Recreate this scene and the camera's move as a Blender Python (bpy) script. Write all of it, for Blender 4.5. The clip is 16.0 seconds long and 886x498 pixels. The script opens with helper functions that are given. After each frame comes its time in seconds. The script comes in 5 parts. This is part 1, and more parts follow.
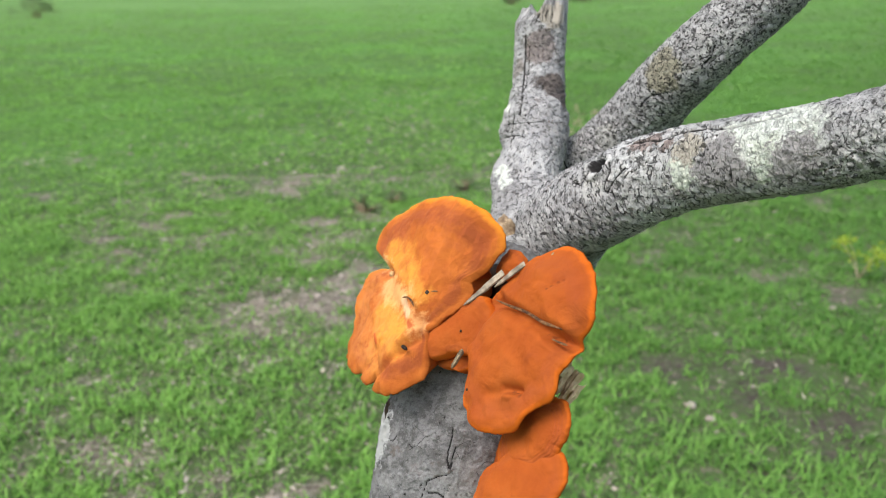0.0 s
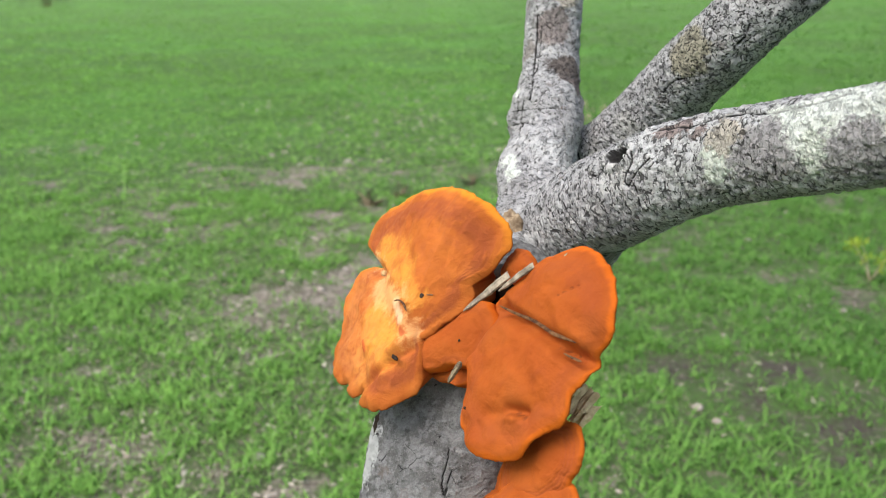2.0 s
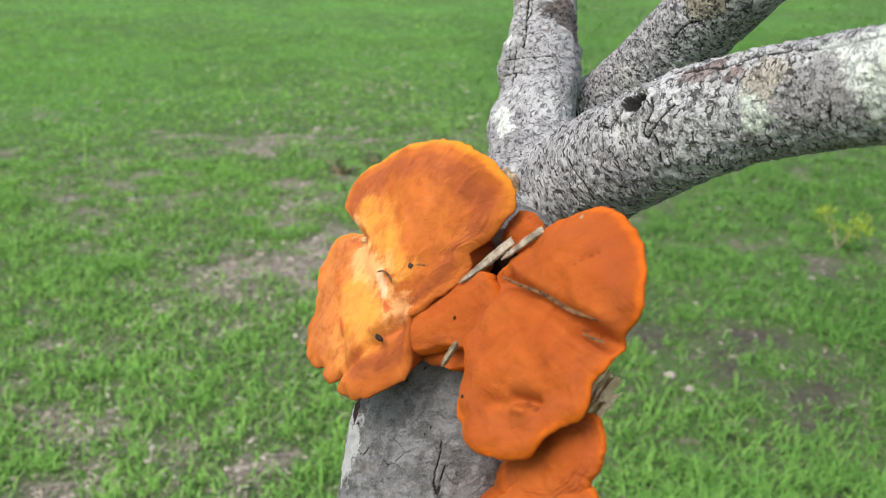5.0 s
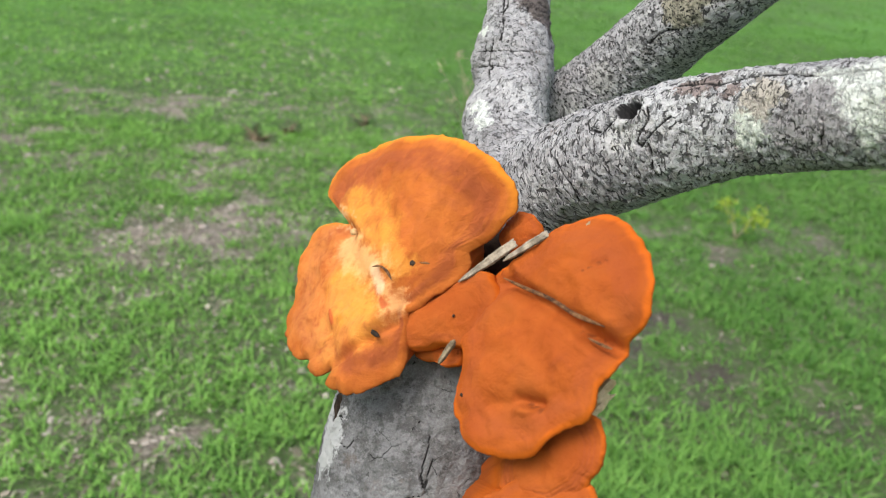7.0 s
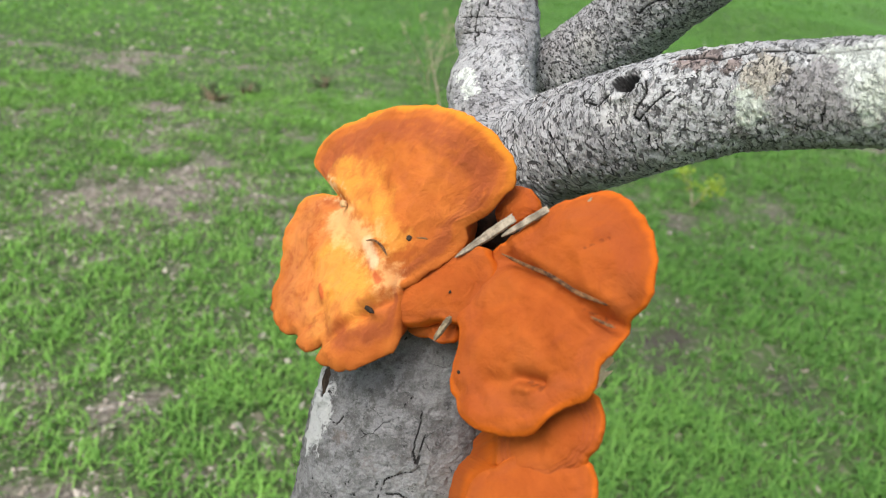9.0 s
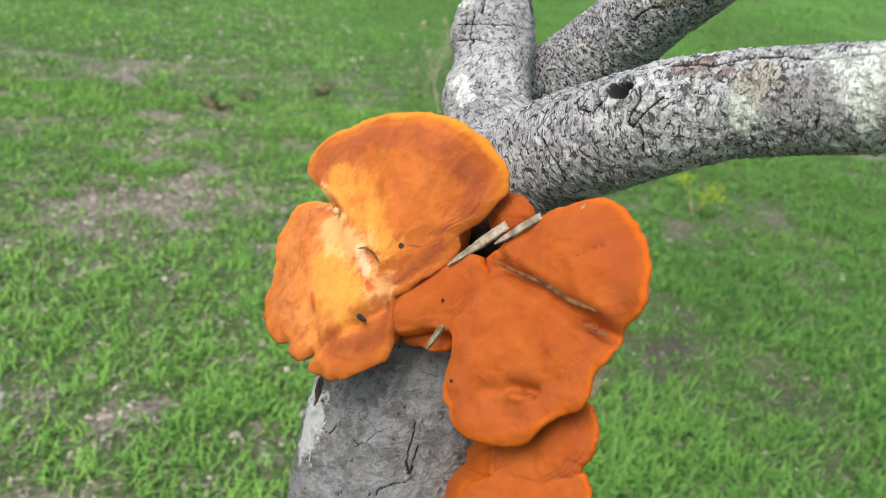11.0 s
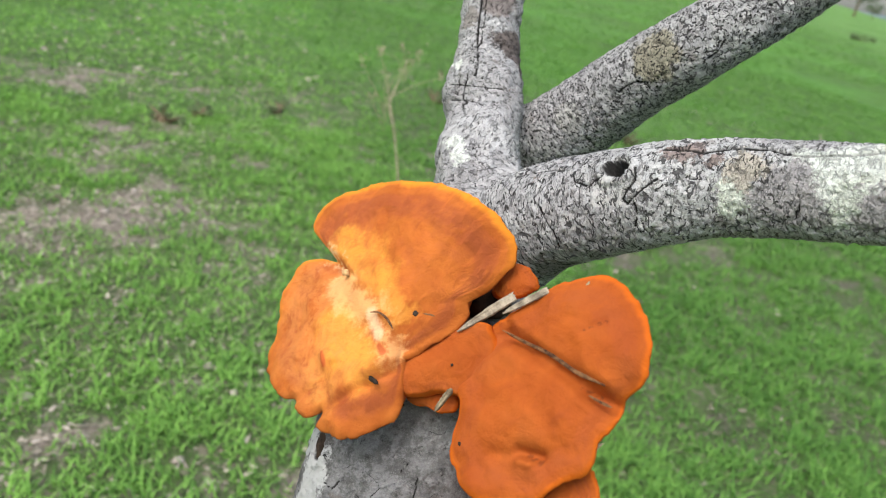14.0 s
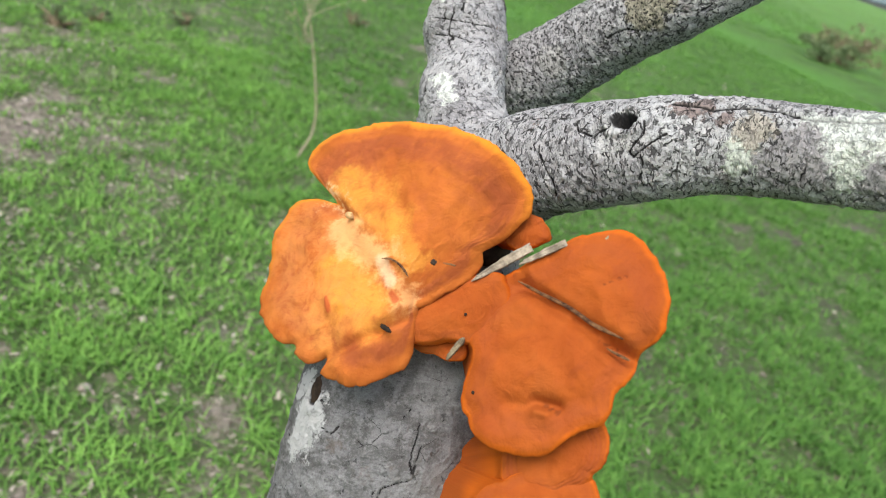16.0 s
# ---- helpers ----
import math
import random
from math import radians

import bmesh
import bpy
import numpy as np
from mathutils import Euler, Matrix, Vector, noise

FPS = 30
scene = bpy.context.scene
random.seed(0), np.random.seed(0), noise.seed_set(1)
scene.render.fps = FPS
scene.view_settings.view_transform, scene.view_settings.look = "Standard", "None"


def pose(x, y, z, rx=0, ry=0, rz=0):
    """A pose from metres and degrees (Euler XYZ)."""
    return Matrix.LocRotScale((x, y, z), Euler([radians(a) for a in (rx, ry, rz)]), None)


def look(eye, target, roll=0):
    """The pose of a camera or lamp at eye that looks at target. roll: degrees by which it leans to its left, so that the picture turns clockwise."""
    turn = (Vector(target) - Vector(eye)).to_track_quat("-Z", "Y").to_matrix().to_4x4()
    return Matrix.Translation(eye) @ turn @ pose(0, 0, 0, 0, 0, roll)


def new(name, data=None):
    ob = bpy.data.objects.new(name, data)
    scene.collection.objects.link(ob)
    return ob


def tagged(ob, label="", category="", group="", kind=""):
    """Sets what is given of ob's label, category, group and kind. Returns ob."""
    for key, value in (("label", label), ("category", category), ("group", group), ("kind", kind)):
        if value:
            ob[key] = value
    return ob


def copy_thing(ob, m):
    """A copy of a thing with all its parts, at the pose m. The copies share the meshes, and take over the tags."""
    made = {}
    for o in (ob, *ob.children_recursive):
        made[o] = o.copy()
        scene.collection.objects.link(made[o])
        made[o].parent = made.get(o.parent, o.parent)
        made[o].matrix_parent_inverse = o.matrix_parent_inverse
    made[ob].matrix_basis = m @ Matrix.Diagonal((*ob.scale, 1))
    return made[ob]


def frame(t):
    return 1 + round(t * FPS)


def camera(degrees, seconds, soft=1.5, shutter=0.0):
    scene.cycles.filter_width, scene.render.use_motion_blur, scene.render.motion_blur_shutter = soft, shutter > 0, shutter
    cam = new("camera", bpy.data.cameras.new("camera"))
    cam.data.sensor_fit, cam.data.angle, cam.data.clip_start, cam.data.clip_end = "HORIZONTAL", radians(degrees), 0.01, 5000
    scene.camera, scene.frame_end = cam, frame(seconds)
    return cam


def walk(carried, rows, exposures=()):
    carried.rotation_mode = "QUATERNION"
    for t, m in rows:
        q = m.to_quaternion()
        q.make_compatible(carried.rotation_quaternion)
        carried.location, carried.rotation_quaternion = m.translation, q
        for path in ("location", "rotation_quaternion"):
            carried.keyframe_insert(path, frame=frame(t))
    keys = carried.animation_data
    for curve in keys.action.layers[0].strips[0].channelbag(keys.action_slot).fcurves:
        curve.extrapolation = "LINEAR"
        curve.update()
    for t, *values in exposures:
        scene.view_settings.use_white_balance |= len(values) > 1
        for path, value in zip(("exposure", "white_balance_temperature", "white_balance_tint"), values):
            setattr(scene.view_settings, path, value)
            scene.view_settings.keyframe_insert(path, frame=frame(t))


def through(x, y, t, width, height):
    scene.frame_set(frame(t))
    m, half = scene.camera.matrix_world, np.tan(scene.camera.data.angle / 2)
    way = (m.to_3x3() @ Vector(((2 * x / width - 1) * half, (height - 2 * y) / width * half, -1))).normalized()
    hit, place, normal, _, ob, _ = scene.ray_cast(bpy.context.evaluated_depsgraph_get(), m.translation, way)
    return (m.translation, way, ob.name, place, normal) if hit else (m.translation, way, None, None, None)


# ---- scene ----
cam = camera(64.0, 16.0, soft=0.95)
cam.data.dof.use_dof = True                  # the pasture lies a little out of focus
cam.data.dof.focus_distance, cam.data.dof.aperture_fstop = 0.30, 14.0
PATH = [
    (0, (-0.0788, 0.0395, 1.3026), (-0.0806, 0.9870, 0.9828), -1.52),
    (0.5, (-0.0819, 0.0489, 1.3009), (-0.1201, 0.9972, 0.9857), -1.28),
    (1, (-0.0777, 0.0569, 1.2978), (-0.0993, 1.0044, 0.9786), -1.66),
    (1.5, (-0.0745, 0.0694, 1.2870), (-0.0988, 1.0129, 0.9564), -1.68),
    (2, (-0.0755, 0.0768, 1.2912), (-0.0858, 1.0219, 0.9646), -0.74),
    (2.5, (-0.0732, 0.0770, 1.2917), (-0.0838, 1.0232, 0.9683), -0.94),
    (3, (-0.0734, 0.0847, 1.2873), (-0.0716, 1.0287, 0.9573), -0.54),
    (3.5, (-0.0736, 0.0885, 1.2827), (-0.0606, 1.0312, 0.9491), -0.50),
    (3.7, (-0.0750, 0.0993, 1.2744), (-0.0684, 1.0337, 0.9182), -0.96),
    (5.8, (-0.0895, 0.1163, 1.2775), (-0.0228, 1.0402, 0.9007), 1.17),
    (6, (-0.0920, 0.1134, 1.2806), (-0.0124, 1.0332, 0.8962), 1.55),
    (6.5, (-0.1029, 0.1083, 1.2860), (0.0239, 1.0304, 0.9204), 3.27),
    (7, (-0.1137, 0.1208, 1.2817), (0.0397, 1.0262, 0.8860), 5.28),
    (7.5, (-0.1148, 0.1150, 1.2838), (0.0592, 1.0114, 0.8761), 5.63),
    (8, (-0.1229, 0.1236, 1.2814), (0.0731, 1.0059, 0.8536), 6.60),
    (8.5, (-0.1247, 0.1265, 1.2799), (0.0914, 0.9997, 0.8430), 7.07),
    (8.7, (-0.1254, 0.1282, 1.2814), (0.0854, 1.0030, 0.8451), 7.42),
    (10.8, (-0.1222, 0.1309, 1.2804), (0.0907, 1.0098, 0.8535), 7.08),
    (11, (-0.1223, 0.1303, 1.2808), (0.0878, 1.0106, 0.8554), 7.24),
    (11.5, (-0.1225, 0.1328, 1.2814), (0.0900, 1.0149, 0.8611), 7.29),
    (12, (-0.1388, 0.1374, 1.2843), (0.0927, 1.0140, 0.8624), 9.25),
    (12.5, (-0.1407, 0.1336, 1.2880), (0.1074, 1.0059, 0.8668), 9.86),
    (13, (-0.1407, 0.1214, 1.2941), (0.1097, 0.9967, 0.8803), 9.51),
    (13.5, (-0.1406, 0.1229, 1.2955), (0.1172, 0.9987, 0.8875), 9.66),
    (14, (-0.1480, 0.1300, 1.2979), (0.1334, 1.0079, 0.9104), 10.90),
    (14.5, (-0.1605, 0.1408, 1.2943), (0.1519, 0.9954, 0.8796), 12.97),
    (15, (-0.1569, 0.1408, 1.2839), (0.1771, 0.9707, 0.8369), 13.11),
    (15.5, (-0.1595, 0.1460, 1.2876), (0.2484, 0.9539, 0.8624), 15.20),
    (16, (-0.1817, 0.1484, 1.2928), (0.2263, 0.9446, 0.8462), 16.93),
]
walk(cam, [(t, look(eye, target, roll)) for t, eye, target, roll in PATH])

# ---- light: a bright, thinly overcast midday sky ----
SUN_UP, SUN_ROUND = 58.0, 232.0
world = bpy.data.worlds.new("sky")
scene.world = world
world.use_nodes = True
wn = world.node_tree.nodes
sky = wn.new("ShaderNodeTexSky")
sky.sky_type = "NISHITA"
sky.sun_disc = False
sky.sun_elevation, sky.sun_rotation = radians(SUN_UP), radians(SUN_ROUND)
sky.dust_density = 3.0
veil = wn.new("ShaderNodeHueSaturation")      # thin cloud greys the blue
veil.inputs["Saturation"].default_value = 0.8
world.node_tree.links.new(sky.outputs[0], veil.inputs["Color"])
world.node_tree.links.new(veil.outputs[0], wn["Background"].inputs[0])
wn["Background"].inputs[1].default_value = 0.15
sun_data = bpy.data.lights.new("sun", "SUN")
sun_data.energy, sun_data.angle, sun_data.color = 2.2, radians(40), (1.0, 0.98, 0.95)
sun = new("sun", sun_data)
to_sun = Vector((math.sin(radians(SUN_ROUND)) * math.cos(radians(SUN_UP)), math.cos(radians(SUN_ROUND)) * math.cos(radians(SUN_UP)), math.sin(radians(SUN_UP))))
sun.matrix_world = look(to_sun * 20, (0, 0, 0))
scene.view_settings.exposure = 0.60

# ---- materials ----
class Nodes:
    """A material's node tree, built by short calls."""

    def __init__(self, name, rough=0.8):
        self.mat = bpy.data.materials.new(name)
        self.mat.use_nodes = True
        self.tree = self.mat.node_tree
        self.out = self.tree.nodes["Principled BSDF"]
        self.out.inputs["Roughness"].default_value = rough
        self.out.inputs["Specular IOR Level"].default_value = 0.25

    def put(self, value, socket):
        if hasattr(value, "is_output"):
            self.tree.links.new(value, socket)
        elif isinstance(value, (tuple, list)) and len(value) == 3 and socket.type == "RGBA":
            socket.default_value = (*value, 1.0)
        else:
            socket.default_value = value

    def coords(self, kind="Object", scale=(1, 1, 1), shift=(0, 0, 0)):
        tc = self.tree.nodes.new("ShaderNodeTexCoord")
        mp = self.tree.nodes.new("ShaderNodeMapping")
        mp.inputs["Scale"].default_value, mp.inputs["Location"].default_value = scale, shift
        self.tree.links.new(tc.outputs[kind], mp.inputs["Vector"])
        return mp.outputs[0]

    def noise(self, vector, scale, detail=4.0, rough=0.55, distortion=0.0, colour=False):
        n = self.tree.nodes.new("ShaderNodeTexNoise")
        self.put(vector, n.inputs["Vector"])
        n.inputs["Scale"].default_value, n.inputs["Detail"].default_value = scale, detail
        n.inputs["Roughness"].default_value, n.inputs["Distortion"].default_value = rough, distortion
        return n.outputs["Color" if colour else "Fac"]

    def cells(self, vector, scale, feature="F1", rand=1.0):
        n = self.tree.nodes.new("ShaderNodeTexVoronoi")
        n.feature = feature
        self.put(vector, n.inputs["Vector"])
        n.inputs["Scale"].default_value, n.inputs["Randomness"].default_value = scale, rand
        return n.outputs["Distance"]

    def attr(self, name):
        n = self.tree.nodes.new("ShaderNodeAttribute")
        n.attribute_name = name
        return n.outputs["Fac"]

    def maths(self, op, a, b=0.0, clamp=False):
        n = self.tree.nodes.new("ShaderNodeMath")
        n.operation, n.use_clamp = op, clamp
        self.put(a, n.inputs[0])
        self.put(b, n.inputs[1])
        return n.outputs[0]

    def ramp(self, value, lo, hi, smooth=True):
        """0 below lo to 1 above hi (or the reverse where lo > hi)."""
        n = self.tree.nodes.new("ShaderNodeMapRange")
        n.interpolation_type = "SMOOTHSTEP" if smooth else "LINEAR"
        flip = lo > hi
        self.put(value, n.inputs["Value"])
        n.inputs["From Min"].default_value, n.inputs["From Max"].default_value = min(lo, hi), max(lo, hi)
        n.inputs["To Min"].default_value, n.inputs["To Max"].default_value = (1.0, 0.0) if flip else (0.0, 1.0)
        return n.outputs[0]

    def mix(self, fac, a, b):
        n = self.tree.nodes.new("ShaderNodeMix")
        n.data_type = "RGBA"
        self.put(fac, n.inputs["Factor"])
        self.put(a, n.inputs[6])
        self.put(b, n.inputs[7])
        return n.outputs[2]

    def near(self, vector, point, radius, fuzz, soft=0.14):
        """1 inside a ball round point, its edge made ragged by fuzz."""
        n = self.tree.nodes.new("ShaderNodeVectorMath")
        n.operation = "DISTANCE"
        self.put(vector, n.inputs[0])
        n.inputs[1].default_value = point
        d = self.maths("ADD", n.outputs["Value"], fuzz)
        return self.ramp(d, radius * (1 + soft), radius * (1 - soft))

    def streak(self, vector, a, b, radius, fuzz, soft=0.3):
        """1 along the line from a to b in a flat map, its edge made ragged by fuzz."""
        way = Vector((b[0] - a[0], b[1] - a[1], 0.0))

        def vm(op, p, q):
            n = self.tree.nodes.new("ShaderNodeVectorMath")
            n.operation = op
            self.put(p, n.inputs[0])
            self.put(q, n.inputs[1])
            return n
        off = vm("SUBTRACT", vector, (a[0], a[1], 0.0)).outputs[0]
        t = self.maths("MULTIPLY", vm("DOT_PRODUCT", off, tuple(way)).outputs["Value"], 1.0 / way.length_squared, True)
        scaled = vm("SCALE", tuple(way), (0, 0, 0))
        self.put(t, scaled.inputs["Scale"])
        d = self.maths("ADD", vm("DISTANCE", off, scaled.outputs[0]).outputs["Value"], fuzz)
        return self.ramp(d, radius * (1 + soft), radius * (1 - soft))

    def bump(self, height, strength, distance, under=None):
        n = self.tree.nodes.new("ShaderNodeBump")
        n.inputs["Strength"].default_value, n.inputs["Distance"].default_value = strength, distance
        self.put(height, n.inputs["Height"])
        if under is not None:
            self.put(under, n.inputs["Normal"])
        return n.outputs[0]

    def done(self, colour, normal=None, rough=None):
        self.put(colour, self.out.inputs["Base Color"])
        if normal is not None:
            self.put(normal, self.out.inputs["Normal"])
        if rough is not None:
            self.put(rough, self.out.inputs["Roughness"])
        return self.mat


BASE = Vector((-0.137, 0.222, 0.0))          # the foot of the dead tree


def bark(name, light, pits, cracks, patches=(), around=0.6, along=1.25):
    """Weathered grey bark: a grainy crust broken by short cracks that run round the limb, dark pits, pale lichen crusts
    and patches of other tones.
    """
    n = Nodes(name, 0.92)
    uv, ob, place = n.coords("UV", (1.45, 1.45, 1)), n.coords("Object", (1.4, 1.4, 1.4)), n.coords("Object")
    warp = n.tree.nodes.new("ShaderNodeVectorMath")
    warp.operation = "MULTIPLY_ADD"
    n.put(n.noise(uv, 90, 4, 0.6, colour=True), warp.inputs[0])
    warp.inputs[1].default_value = (0.006, 0.006, 0.0)
    n.put(uv, warp.inputs[2])
    bent = warp.outputs[0]
    mp = n.tree.nodes.new("ShaderNodeMapping")
    mp.inputs["Scale"].default_value = (around, along, 1.0)
    n.put(bent, mp.inputs["Vector"])
    lines = mp.outputs[0]
    mp2 = n.tree.nodes.new("ShaderNodeMapping")
    mp2.inputs["Scale"].default_value = (around * 0.75, along * 1.2, 1.0)
    n.put(bent, mp2.inputs["Vector"])
    grain = mp2.outputs[0]
    big = n.noise(ob, 16, 4, 0.6)
    mid = n.noise(ob, 85, 6, 0.7)
    crust = n.noise(lines, 300, 6, 0.75)
    fine = n.noise(ob, 700, 4, 0.7)
    body = n.mix(n.ramp(mid, 0.42, 0.57), tuple(light * v for v in ((0.80, 0.78, 0.77) if cracks > 0 else (0.50, 0.48, 0.46))), (light, light * 0.985, light * 0.965))
    body = n.mix(n.maths("MULTIPLY", n.ramp(big, 0.50, 0.68), 0.6), body, (light * 1.35, light * 1.35, light * 1.30))
    body = n.mix(n.maths("MULTIPLY", n.ramp(big, 0.46, 0.34), 0.55), body, (light * 0.55, light * 0.53, light * 0.52))
    body = n.mix(n.maths("MULTIPLY", n.ramp(crust, 0.50, 0.60), 0.22), body, (light * 0.50, light * 0.48, light * 0.455))
    body = n.mix(n.maths("MULTIPLY", n.ramp(crust, 0.44, 0.34), 0.30), body, (light * 1.5, light * 1.5, light * 1.45))
    speck = n.noise(ob, 1000, 3, 0.7)
    body = n.mix(n.maths("MULTIPLY", n.ramp(speck, 0.50, 0.60), 0.22), body, (light * 0.40, light * 0.38, light * 0.36))
    body = n.mix(n.maths("MULTIPLY", n.ramp(speck, 0.46, 0.36), 0.30), body, (min(0.9, light * 1.4), min(0.9, light * 1.38), min(0.87, light * 1.3)))
    brown = n.maths("MULTIPLY", n.ramp(n.noise(ob, 42, 5, 0.65), 0.60, 0.70), 0.45)
    body = n.mix(brown, body, (0.15, 0.10, 0.075))
    fuzz = n.maths("MULTIPLY", n.maths("SUBTRACT", n.noise(ob, 75, 7, 0.75), 0.5), 0.028)
    pale = None
    for point, radius, colour in patches:
        m = n.near(place, tuple(Vector(point) - BASE), radius, fuzz, 0.16)
        m = n.maths("MULTIPLY", m, n.ramp(n.maths("ADD", n.maths("MULTIPLY", crust, 0.6), n.maths("MULTIPLY", speck, 0.4)), 0.78, 0.58))
        body = n.mix(m, body, colour)
        if colour[0] > 0.75:
            pale = n.maths("MAXIMUM", pale, m) if pale else m
    tiny = n.maths("MULTIPLY", n.ramp(n.cells(grain, 430.0, "DISTANCE_TO_EDGE"), 0.10, 0.04), n.maths("MULTIPLY", n.ramp(n.noise(uv, 170, 4, 0.6), 0.60 - 0.12 * cracks, 0.64 - 0.12 * cracks), 0.55))
    # short curled worm-like cracks
    curl = n.maths("ABSOLUTE", n.maths("SUBTRACT", n.noise(grain, 150, 1.5, 0.5, 0.35), 0.5))
    worm = n.maths("MULTIPLY", n.ramp(curl, 0.036, 0.018), n.ramp(n.noise(uv, 150, 3, 0.6), 0.58 - 0.10 * cracks, 0.61 - 0.10 * cracks))
    curl2 = n.maths("ABSOLUTE", n.maths("SUBTRACT", n.noise(grain, 270, 1.0, 0.5, 0.3), 0.5))
    worm2 = n.maths("MULTIPLY", n.ramp(curl2, 0.050, 0.026), n.ramp(n.noise(uv, 210, 3, 0.6), 0.59 - 0.08 * cracks, 0.62 - 0.08 * cracks))
    worm = n.maths("MULTIPLY", n.maths("MAXIMUM", worm, worm2), 0.6)
    # thin wriggling cracks that run round the limb
    wriggle = n.tree.nodes.new("ShaderNodeVectorMath")
    wriggle.operation = "MULTIPLY_ADD"
    n.put(n.noise(uv, 330, 2, 0.5, colour=True), wriggle.inputs[0])
    wriggle.inputs[1].default_value = (0.0011, 0.0036, 0.0)
    n.put(bent, wriggle.inputs[2])
    mp3 = n.tree.nodes.new("ShaderNodeMapping")
    mp3.inputs["Scale"].default_value = (around * 0.62, along * 0.8, 1.0)
    n.put(wriggle.outputs[0], mp3.inputs["Vector"])
    seam = n.ramp(n.cells(mp3.outputs[0], 290.0, "DISTANCE_TO_EDGE"), 0.095, 0.055)
    seam = n.maths("MULTIPLY", seam, n.ramp(n.noise(uv, 190, 3, 0.6), 0.60 - 0.14 * cracks, 0.64 - 0.14 * cracks))
    worm = n.maths("MAXIMUM", worm, seam)
    # long hair cracks
    hair = n.maths("MULTIPLY", n.ramp(n.cells(lines, 75.0, "DISTANCE_TO_EDGE"), 0.013, 0.005), n.maths("MULTIPLY", n.ramp(n.noise(uv, 45, 4, 0.6), 0.56, 0.61), 0.9 if cracks < 0 else 0.4))
    tiny = n.maths("MAXIMUM", tiny, n.maths("MAXIMUM", n.maths("MULTIPLY", worm, max(0.0, min(1.0, cracks + 0.3))), hair))
    pit = n.maths("MULTIPLY", n.ramp(n.cells(bent, 380.0), 0.34, 0.26), n.ramp(n.noise(uv, 85, 3), 0.72 - 0.2 * pits, 0.76 - 0.2 * pits))
    dark = n.maths("MAXIMUM", n.maths("MAXIMUM", n.maths("MULTIPLY", tiny, 0.9), pit), n.ramp(n.attr("crack"), 0.15, 0.75), True)
    if pale:
        # lichen covers part of the cracks
        dark = n.maths("MULTIPLY", dark, n.maths("SUBTRACT", 1.0, n.maths("MULTIPLY", pale, 0.5)))
    body = n.mix(n.maths("MULTIPLY", dark, 0.95), body, (0.018, 0.016, 0.015))
    height = n.maths("SUBTRACT", n.maths("ADD", n.maths("MULTIPLY", mid, 0.6), n.maths("MULTIPLY", crust, -0.55)), n.maths("MULTIPLY", n.maths("MAXIMUM", tiny, pit), 0.9))
    nrm = n.bump(n.maths("ADD", height, n.maths("MULTIPLY", fine, 0.5)), 1.0, 0.0028)
    return n.done(body, nrm)


PALE = (0.78, 0.82, 0.70)
CHALK = (0.84, 0.87, 0.78)
# trunk patches: whitish bark by the hollow, plus the left edge's highlight painted in
bark_trunk = bark("weathered_trunk_bark", 0.25, 0.45, -0.02, (((-0.1108, 0.3542, 1.1004), 0.010, (0.52, 0.52, 0.50)), ((-0.1129, 0.3497, 1.0915), 0.009, (0.50, 0.50, 0.48)), ((-0.1118, 0.3664, 1.1024), 0.006, (0.50, 0.50, 0.48))))
bark_limb = bark("cracked_limb_bark", 0.58, 0.35, 0.75, (((0.0245, 0.3395, 1.2339), 0.0082, PALE), ((0.0404, 0.3232, 1.2494), 0.012, CHALK), ((0.0501, 0.3102, 1.2562), 0.018, CHALK), ((0.0459, 0.3094, 1.2446), 0.01, PALE), ((0.0344, 0.3278, 1.2392), 0.0125, (0.42, 0.40, 0.39)), ((0.0519, 0.3009, 1.2442), 0.012, (0.42, 0.40, 0.39)), ((0.013, 0.3641, 1.2405), 0.0042, (0.37, 0.30, 0.27)), ((0.0181, 0.3609, 1.2432), 0.0042, (0.37, 0.30, 0.27)), ((0.0215, 0.3533, 1.2435), 0.003, (0.37, 0.30, 0.27)), ((0.0272, 0.3427, 1.2438), 0.007, (0.58, 0.53, 0.44)), ((-0.0206, 0.4114, 1.2076), 0.003, (0.37, 0.30, 0.27)), ((-0.0047, 0.376, 1.2193), 0.008, (0.66, 0.65, 0.62)), ((-0.0041, 0.4051, 1.1745), 0.012, (0.32, 0.30, 0.29))))
bark_upper = bark("pitted_limb_bark", 0.60, 1.45, 0.8, (((0.0502, 0.4623, 1.2663), 0.013, (0.42, 0.39, 0.29)), ((0.0288, 0.4972, 1.2207), 0.008, (0.55, 0.54, 0.50))))
bark_stub = bark("stub_bark", 0.54, 0.35, 0.45, (((-0.0413, 0.4711, 1.2023), 0.005, CHALK), ((-0.0421, 0.4781, 1.2065), 0.004, CHALK), ((-0.0329, 0.5284, 1.2385), 0.004, CHALK), ((-0.004, 0.5347, 1.2492), 0.012, (0.16, 0.135, 0.12)), ((0.0004, 0.5298, 1.2412), 0.008, (0.17, 0.14, 0.13)), ((-0.0125, 0.5043, 1.2279), 0.0042, (0.24, 0.13, 0.09)), ((-0.0094, 0.5477, 1.2778), 0.012, (0.30, 0.26, 0.24)), ((-0.0009, 0.5557, 1.2979), 0.009, (0.50, 0.45, 0.37)), ((-0.024, 0.5489, 1.2629), 0.007, (0.34, 0.31, 0.28))), around=1.0, along=0.6)


